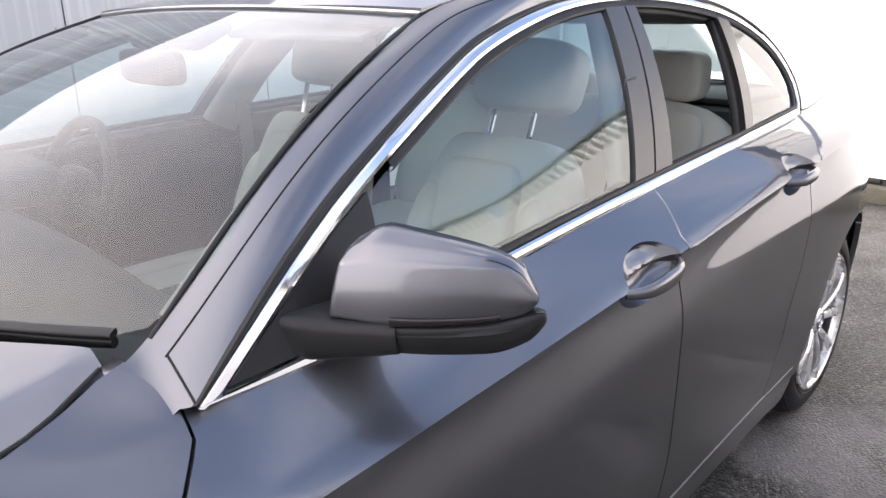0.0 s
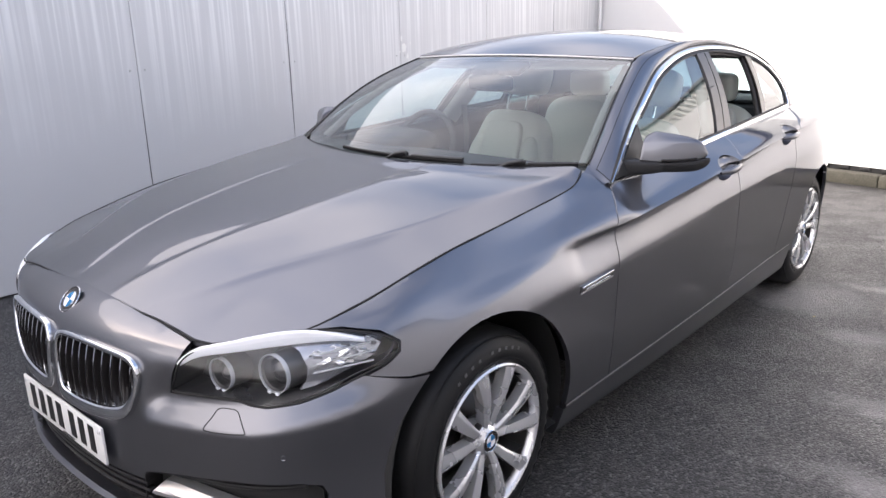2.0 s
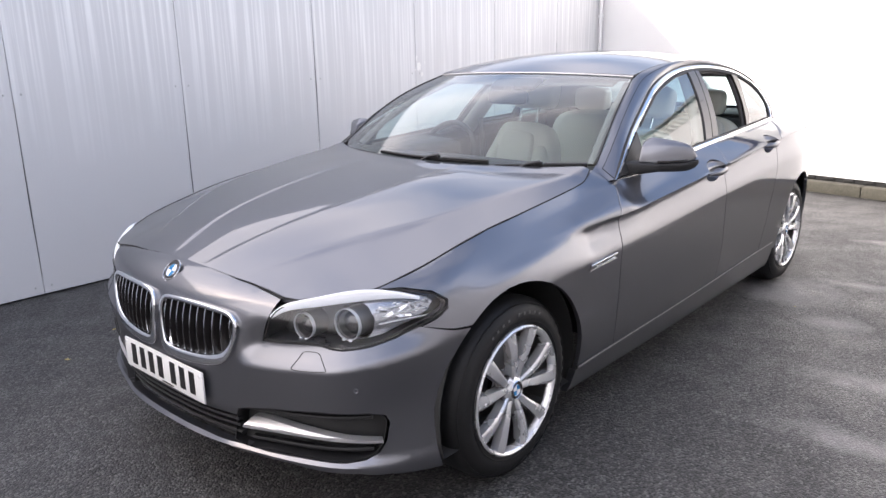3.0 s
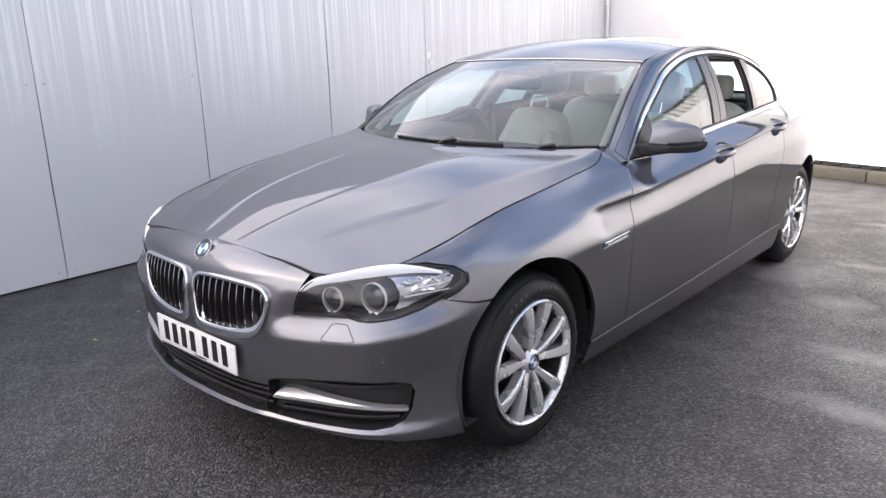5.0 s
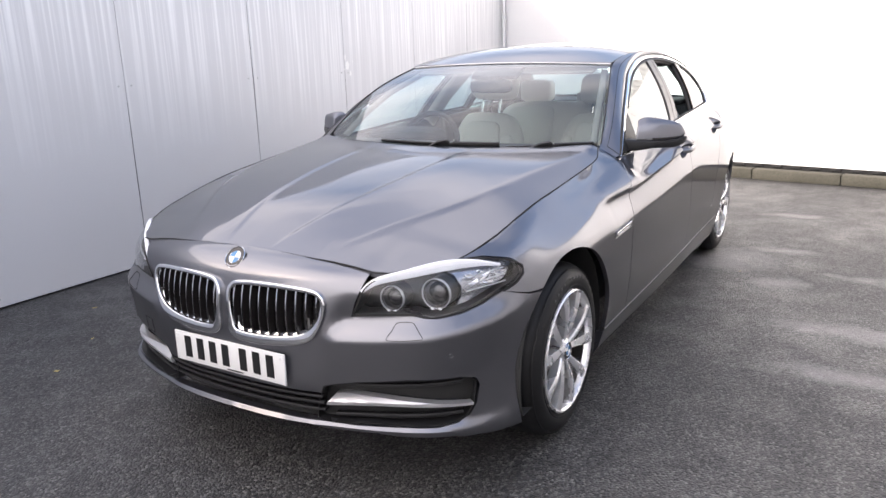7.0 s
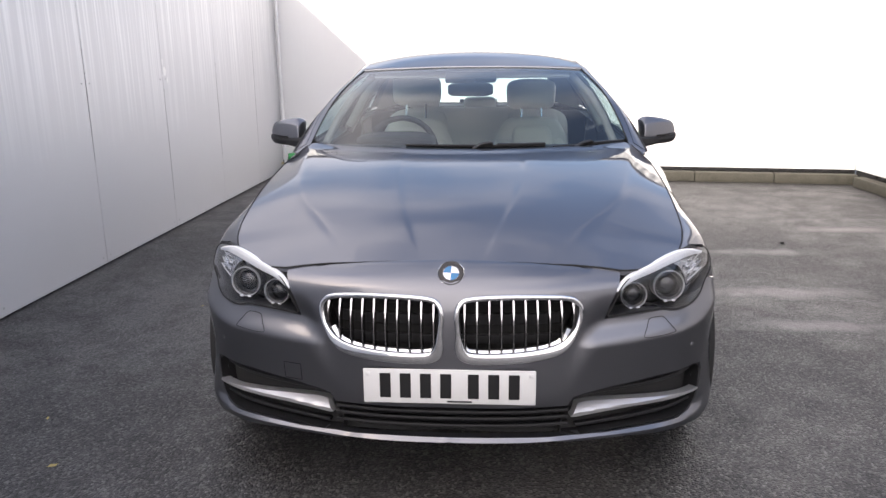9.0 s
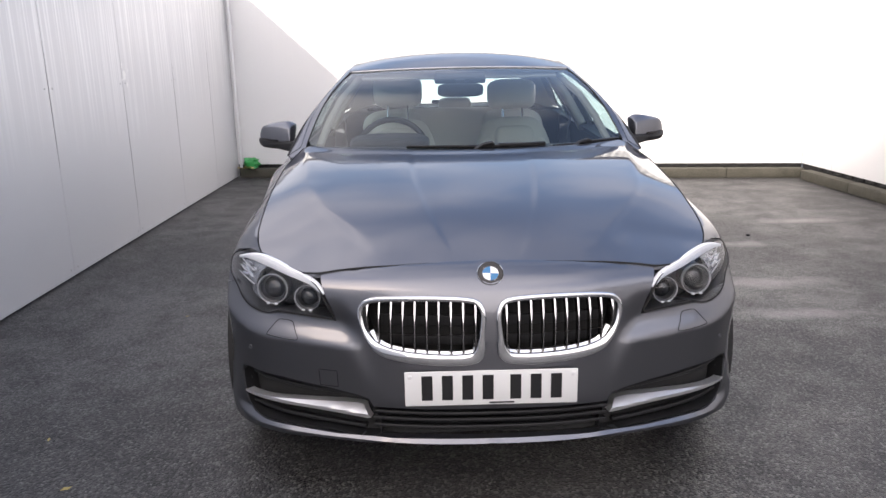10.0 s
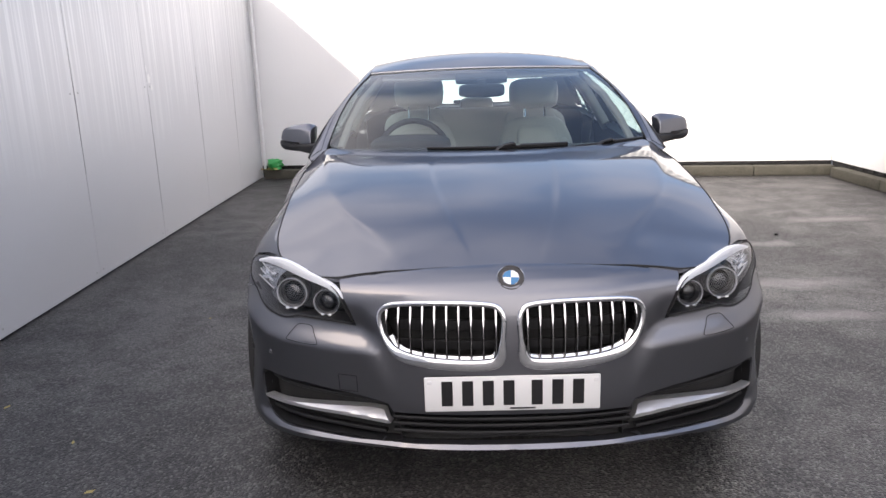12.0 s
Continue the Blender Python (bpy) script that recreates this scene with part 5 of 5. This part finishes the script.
# wheels
def wheel(x, y, left):
    s = 1 if left else -1
    hub = Matrix.Translation((x * s, y, .328)) @ Matrix.Diagonal((s, 1, 1, 1))
    R = .229
    rim = lathe([(R - .015, -.14), (R - .015, -.02), (R - .011, .016), (R - .005, .025), (R, .027), (R + .005, .022), (R + .005, .010), (R - .012, -.0), (R - .012, -.14)], 72, hub)
    spokes = []
    for k in range(5):
        for side in (-1, 1):
            a0 = radians(72 * k + 83) + side * radians(12)
            a1 = radians(72 * k + 83) + side * radians(17.5)
            rings = []
            for j in range(9):
                t = j / 8
                r = .042 + (R - .006 - .042) * t
                a = a0 + (a1 - a0) * t
                w0 = .0115 + .010 * t + .004 * t * t
                xo = .004 + .022 * math.sin(math.pi * t * .62) - .004 * t
                rings.append((r, a, w0, xo))
            pts = []
            for r, a, w, xo in rings:
                c, sn = math.cos(a), math.sin(a)
                tip = .35 * side * w
                for lx, lt in ((xo - .034, -w), (xo - .002, -w), (xo + .004, tip - w * .15), (xo + .004, tip + w * .15), (xo - .002, w), (xo - .034, w)):
                    pts.append((lx, r * c - lt * sn, r * sn + lt * c))
            m = 6
            faces = [[i * m + j, i * m + (j + 1) % m, (i + 1) * m + (j + 1) % m, (i + 1) * m + j] for i in range(8) for j in range(m)]
            spokes.append(moved((pts, faces), hub))
    barrel = lathe([(R - .0235, .004), (R - .0235, -.15), (.10, -.15)], 48, hub)
    hubg = lathe([(0, .014), (.034, .014), (.038, .010), (.046, .005), (.056, -.003), (.061, -.02), (.061, -.05)], 40, hub)
    w = part("wheel", join(rim, hubg), ALLOY, car, "silver alloy wheel with ten spokes in pairs", 40)
    # barrel takes the dark brake steel, its shade put into the colour
    part("rim_barrel", barrel, DISC, w, "inner barrel of the rim, coloured dark for shade", 40)
    for geo in spokes:
        part("spoke", geo, ALLOY, w)
    T = .328
    tyre = lathe([(R - .010, -.20), (R + .01, -.205), (T - .035, -.212), (T - .008, -.19), (T, -.16), (T, -.03), (T - .010, -.006), (T - .030, .014), (T - .055, .024), (R + .028, .023), (R + .010, .016), (R - .004, .010)], 88, hub)
    # cross grooves on the shoulder
    k = 12
    for i in range(0, 88, 2):
        for j in (6, 7):
            p = hub.inverted() @ Vector(tyre[0][i * k + j])
            tyre[0][i * k + j] = tuple(hub @ Vector((p.x - .002, p.y * .984, p.z * .984)))
    part("tyre", tyre, RUBBER, w, "black tyre with worn sidewall", 40)
    for rr, xx in ((T - .018, .0045), (R + .020, .0195)):
        part("tyre_rib", lathe([(rr - .0025, xx + .000), (rr - .001, xx + .0035), (rr + .001, xx + .0032), (rr + .0025, xx - .002)], 88, hub), RUBBER, w)
    for k in range(9):
        a = radians(64 + 6.5 * k + (5 if k > 4 else 0))
        part("tyre_marking", moved(block((.0225, 0, T - .050), (.0016, .011, .012), .0006, seg=1), hub @ Euler((a - radians(90), 0, 0)).to_matrix().to_4x4()), BELT, w)
    for k in range(4):
        g = lathe([(T + .0006, -.045 - .032 * k), (T - .006, -.047 - .032 * k), (T - .006, -.052 - .032 * k), (T + .0006, -.054 - .032 * k)], 64, hub)
        part("tread_groove", g, VOID, w)
    part("brake_disc", lathe([(.05, -.075), (.165, -.075), (.168, -.085), (.165, -.095), (.05, -.095)], 48, hub), DISC, w, "steel brake disc")
    part("brake_caliper", moved(block((-.075, .125, .06), (.06, .075, .14), .015), hub), SATIN, w)
    for k in range(5):
        a = radians(72 * k + 47)
        part("wheel_bolt", moved(lathe([(0, .004), (.009, .004), (.010, 0), (.010, -.012)], 6, Matrix.Translation((-.004, .056 * math.cos(a), .056 * math.sin(a)))), hub), DISC, w)
    roundel(hub @ Matrix.Translation((.011, 0, 0)), .032, w)
    ra = ARCH if y < 1 else ARCH_REAR
    well = lathe([(.055, -.30), (ra + .01, -.30), (ra + .012, -.02), (ra + .004, .002)], 40)
    part("wheel_well", moved(([(u, v, max(w, -.12)) for u, v, w in well[0]], well[1]), Matrix.Translation(((x - (.09 if y > 1 else 0)) * s, y, .345)) @ Matrix.Diagonal((s, 1, 1, 1))), VOID, car)
    return w


for px, py in ((.899, 0.020), (.878, 2.968)):
    for left in (True, False):
        wheel(px, py, left)

# underside
part("underbody", block((0, 1.65, .32), (1.20, 3.9, .20), .04), VOID, car)
part("engine_bay", block((0, .12, .58), (1.10, .95, .36), .05), VOID, car)


# ---- inside the car ----
side_in = grid(lambda a, b: flank(.70 + 2.0 * a, .32 + (belt(max(.70 + 2.0 * a, .82)) - .33) * b, -.085), 24, 8)
pair("door_lining", side_in, TRIM, car, "dark door lining")
pair("door_capping", grid(lambda a, b: tuple(Vector(flank(.82 + 1.9 * a, belt(.82 + 1.9 * a) - .006, -.01)) - Vector((.075 * b, 0, .004 * b))), 20, 2), TRIM, car)
part("cabin_floor", block((0, 1.75, .36), (1.66, 2.3, .06), .01), TRIM, car)
dash = grid(lambda a, b: ((2 * b - 1) * .76, .50 + .28 * (2 * b - 1) ** 2 * (1 - a) + .50 * a * (1 - .25 * (2 * b - 1) ** 2), .972 + .020 * math.sin(math.pi * min(a * 1.25, 1)) - .30 * max(0, a - .82) ** 1.0 - 1.6 * max(0, a - .9)), 16, 24)
part("dashboard", join(dash, block((0, .85, .66), (1.5, .34, .46), .05)), TRIM, car, "dark dashboard")
hump = moved(pillow((0, 0, 0), (.20, .16, .050), .6, .6), Matrix.Translation((-.37, .93, .985)))
part("instrument_hood", hump, TRIM, car)
part("centre_console", block((0, 1.45, .56), (.24, 1.0, .34), .05), TRIM, car)

# steering wheel, on the car's right
sw = Matrix.Translation((-.37, 1.14, .915)) @ Euler((radians(-22), 0, 0)).to_matrix().to_4x4()
ringp = [tuple(sw @ Vector((.185 * math.cos(2 * math.pi * k / 36), 0, .185 * math.sin(2 * math.pi * k / 36)))) for k in range(36)]
steer = part("steering_wheel", sweep(ringp, [(.016 * math.cos(k * math.pi / 5), .016 * math.sin(k * math.pi / 5)) for k in range(10)], up=(0, 1, .3), closed=True), TRIM, car, "black leather steering wheel")
part("wheel_boss", moved(pillow((0, 0, 0), (.085, .035, .075), .7, .7), sw), TRIM, steer)
for a in (0, 180, 270):
    part("wheel_spoke", sweep([sw @ Vector((.06 * math.cos(radians(a)), 0, .06 * math.sin(radians(a)))), sw @ Vector((.18 * math.cos(radians(a)), 0, .18 * math.sin(radians(a))))], round_prof(.02, .035, .006), up=(0, 1, .3)), TRIM, steer)

# inside mirror, its foot and the sensor box
inner_mirror = part("rear_view_mirror", pillow((-.0, 1.20, 1.235), (.122, .020, .036), .45, .55), TRIM, car, "dark rear-view mirror behind the windscreen")
part("mirror_stem", block((0, 1.215, 1.268), (.05, .05, .05), .012), TRIM, inner_mirror)
part("sensor_box", block((0, 1.27, 1.298), (.275, .10, .03), .012, Euler((radians(24), 0, 0)).to_matrix().to_4x4()), TRIM, car)
pair("sun_visor", block((.33, 1.36, 1.313), (.40, .12, .012), .004, Euler((radians(18), 0, 0)).to_matrix().to_4x4()), LINING, car)


def front_seat(x, back_y, rest_z):
    """A seat with side bolsters, a stitched middle and a headrest on two posts."""
    tilt = Euler((radians(-17), 0, 0)).to_matrix().to_4x4()
    narrow = lambda p: (p.x * (1 - .22 * ease((p.z - .02) / .26)), p.y + .5 * p.x * p.x, p.z)
    seat = part("seat", pillow((x, back_y - .11, .765), (.252, .085, .275), .36, .5, tilt, 36, 24, narrow), HIDE, car, "beige leather front seat")
    for sx in (-1, 1):
        part("bolster", pillow((x + sx * .185, back_y - .165, .68), (.055, .075, .24), .7, .7, tilt, 24, 16, lambda p: (p.x - sx * .10 * max(p.z, 0), p.y, p.z)), HIDE, seat)
    part("seat_cushion", join(pillow((x, back_y - .47, .52), (.25, .29, .085), .45, .5), pillow((x + .22, back_y - .47, .55), (.045, .27, .07), .6, .6), pillow((x - .22, back_y - .47, .55), (.045, .27, .07), .6, .6)), HIDE, seat)
    part("seat_panel", pillow((x, back_y - .165, .80), (.125, .045, .19), .35, .35, tilt), HIDE, seat)
    part("headrest", pillow((x, back_y + .03, rest_z), (.156, .060, .090), .42, .48, tilt, bend=lambda p: (p.x * (1 - .5 * max(0, -p.z)), p.y + 1.2 * p.x * p.x, p.z)), HIDE, seat, "padded beige headrest")
    for sx in (-.062, .062):
        part("headrest_post", tube([(x + sx, back_y - .045, .98), (x + sx, back_y + .005, rest_z - .06)], .007), CHROME, seat)


front_seat(.36, 1.97, 1.175)
front_seat(-.367, 1.93, 1.205)
# rear bench
tilt = Euler((radians(-22), 0, 0)).to_matrix().to_4x4()
bench = part("rear_seat", pillow((0, 2.62, .78), (.66, .09, .28), .35, .3, tilt, 40), HIDE, car, "beige leather rear bench")
part("bench_cushion", pillow((0, 2.32, .52), (.68, .29, .10), .4, .35, None, 40), HIDE, bench)
for x in (-.40, .40):
    part("seat_panel", pillow((x, 2.565, .80), (.19, .06, .24), .35, .35, tilt), HIDE, bench)
    part("headrest", pillow((x, 2.735, 1.125), (.125, .060, .080), .45, .45), HIDE, bench, "padded beige headrest")
part("headrest", pillow((.02, 2.76, 1.075), (.12, .050, .050), .5, .45), HIDE, bench)
part("parcel_shelf", block((0, 3.02, 1.045), (1.26, .46, .02), .006), TRIM, car)
part("boot_lining", block((0, 3.06, .875), (1.60, .66, .31), .03), TRIM, car)
part("shelf_light", block((0, 3.14, 1.075), (.30, .03, .03), .008), GLOSS, car)
part("rear_header", block((0, 2.70, 1.308), (1.08, .10, .05), .02), LINING, car)
# belts and inner pillars
pair("seat_belt", sweep([(.735, 1.86, 1.20), (.72, 1.87, 1.06), (.69, 1.86, .90), (.66, 1.80, .60)], round_prof(.048, .003, .001, 1), up=(1, 0, .2)), BELT, car)
pair("inner_pillar", sweep([tuple(Vector(cabin(1.81, 1.0, -.05))), tuple(Vector(cabin(1.91, 1.18, -.05))), tuple(Vector(cabin(2.02, 1.34, -.045)))], round_prof(.05, .13, .02), up=(0, 1, 0)), LINING, car)
pair("inner_pillar", sweep([Vector(screen(.97, v)) + Vector((-.028, .045, -.03)) for v in (.04, .3, .6, .97)], round_prof(.034, .028, .010)), LINING, car)
rear_rim = (along((0, 2.805, 1.04, 0), (.3, 2.812, 1.13, 0), (.6, 2.77, 1.218, 0), (.8, 2.69, 1.283, 0), (1, 2.57, 1.326, 0)))
pair("inner_pillar", grid(lambda a, b: tuple(Vector(cabin(rear_rim(a).x, rear_rim(a).y, -.03)).lerp(Vector((.50 + .07 * (1 - a), 3.20 - .44 * a, 1.07 + .245 * a)), b)), 12, 6), LINING, car)


# ---- small things in the yard ----
def splash(y, z, size, tall, seed):
    """A dried white splash on the long wall, with an uneven outline."""
    rng = random.Random(seed)
    n = 26
    rim = [.55 + .45 * rng.random() for _ in range(n)]
    pts = [(-2.6105, y, z)] + [(-2.612, y + size * r * math.cos(6.2832 * i / n), z + size * tall * r * math.sin(6.2832 * i / n)) for i, r in enumerate(rim)]
    part("dried_splash", (pts, [[0, 1 + i, 1 + (i + 1) % n] for i in range(n)]), WHITE_PLATE, west, "dried white splash")


for k, (y, z, size, tall) in enumerate(((3.33, 1.325, .035, 1.3), (3.30, 1.40, .014, 2.4), (3.37, 1.25, .016, 1.8), (3.28, 1.29, .010, 1.2), (3.41, 1.36, .009, 1.5))):
    splash(y, z, size, tall, k)
bag = thing("crumpled_bag", "crumpled green plastic bag on the kerb in the corner", "bag", (-2.42, 6.50, .125))
def crumple(a, b):
    p = Vector((math.cos(2 * math.pi * a) * math.sin(math.pi * b), math.sin(2 * math.pi * a) * math.sin(math.pi * b), math.cos(math.pi * b)))
    n = noise.fractal(p * 2.6 + Vector((3, 1, 7)), 1.0, 2.0, 4)
    q = p * (.075 + .04 * n)
    return (q.x * 1.25, q.y * .8, max(q.z + .055, -.0))
part("bag", grid(crumple, 26, 16, closed_a=True), GREEN, bag, "", 60)
litter = thing("leaf_heap", "small heap of yellow leaves and wrapper on the kerb", "leaves", (-2.46, 6.43, .124))
rng = random.Random(9)
for k in range(9):
    a, r = rng.uniform(0, 6.3), rng.uniform(.0, .08)
    geo = [(-.03, 0, .004), (0, .016, .010), (.03, 0, .006), (0, -.016, .012)], [[0, 1, 2], [0, 2, 3]]
    part("leaf", moved(geo, pose(r * math.cos(a) * 1.4, r * math.sin(a) * .5, .004 + .006 * (k % 3), rng.uniform(-30, 30), rng.uniform(-25, 25), rng.uniform(0, 360))), LEAF, litter)


def fallen_leaf(x, y, size, turn):
    ob = thing("fallen_leaf", "small pale leaf lying on the tarmac", "leaf", (x, y, 0), "leaves on the ground")
    geo = [(-size, 0, .003), (-size * .3, size * .5, .006), (size * .5, size * .35, .004), (size, 0, .008), (size * .4, -size * .4, .003), (-size * .4, -size * .45, .006)], [[0, 1, 2, 3], [0, 3, 4, 5]]
    part("leaf_blade", moved(geo, pose(0, 0, 0, 0, 0, turn)), LEAF, ob)


stone = thing("stone", "small dark stone lying on the tarmac", "stone", (2.33, 2.84, 0))
part("stone_body", grid(lambda a, b: (.015 * math.cos(6.2832 * a) * math.sin(3.1416 * b) * (1 + .2 * math.sin(9 * a)), .012 * math.sin(6.2832 * a) * math.sin(3.1416 * b), max(0, .006 + .009 * math.cos(3.1416 * b))), 14, 8, closed_a=True), VOID, stone)

LEAVES = ((-1.43, -.575, .020, 30), (-1.66, -.226, .012, 110), (-2.11, .10, .018, 75), (-1.576, 1.194, .010, 10), (1.13, 2.455, .008, 40))
for x, y, size, turn in LEAVES:
    fallen_leaf(x, y, size, turn)
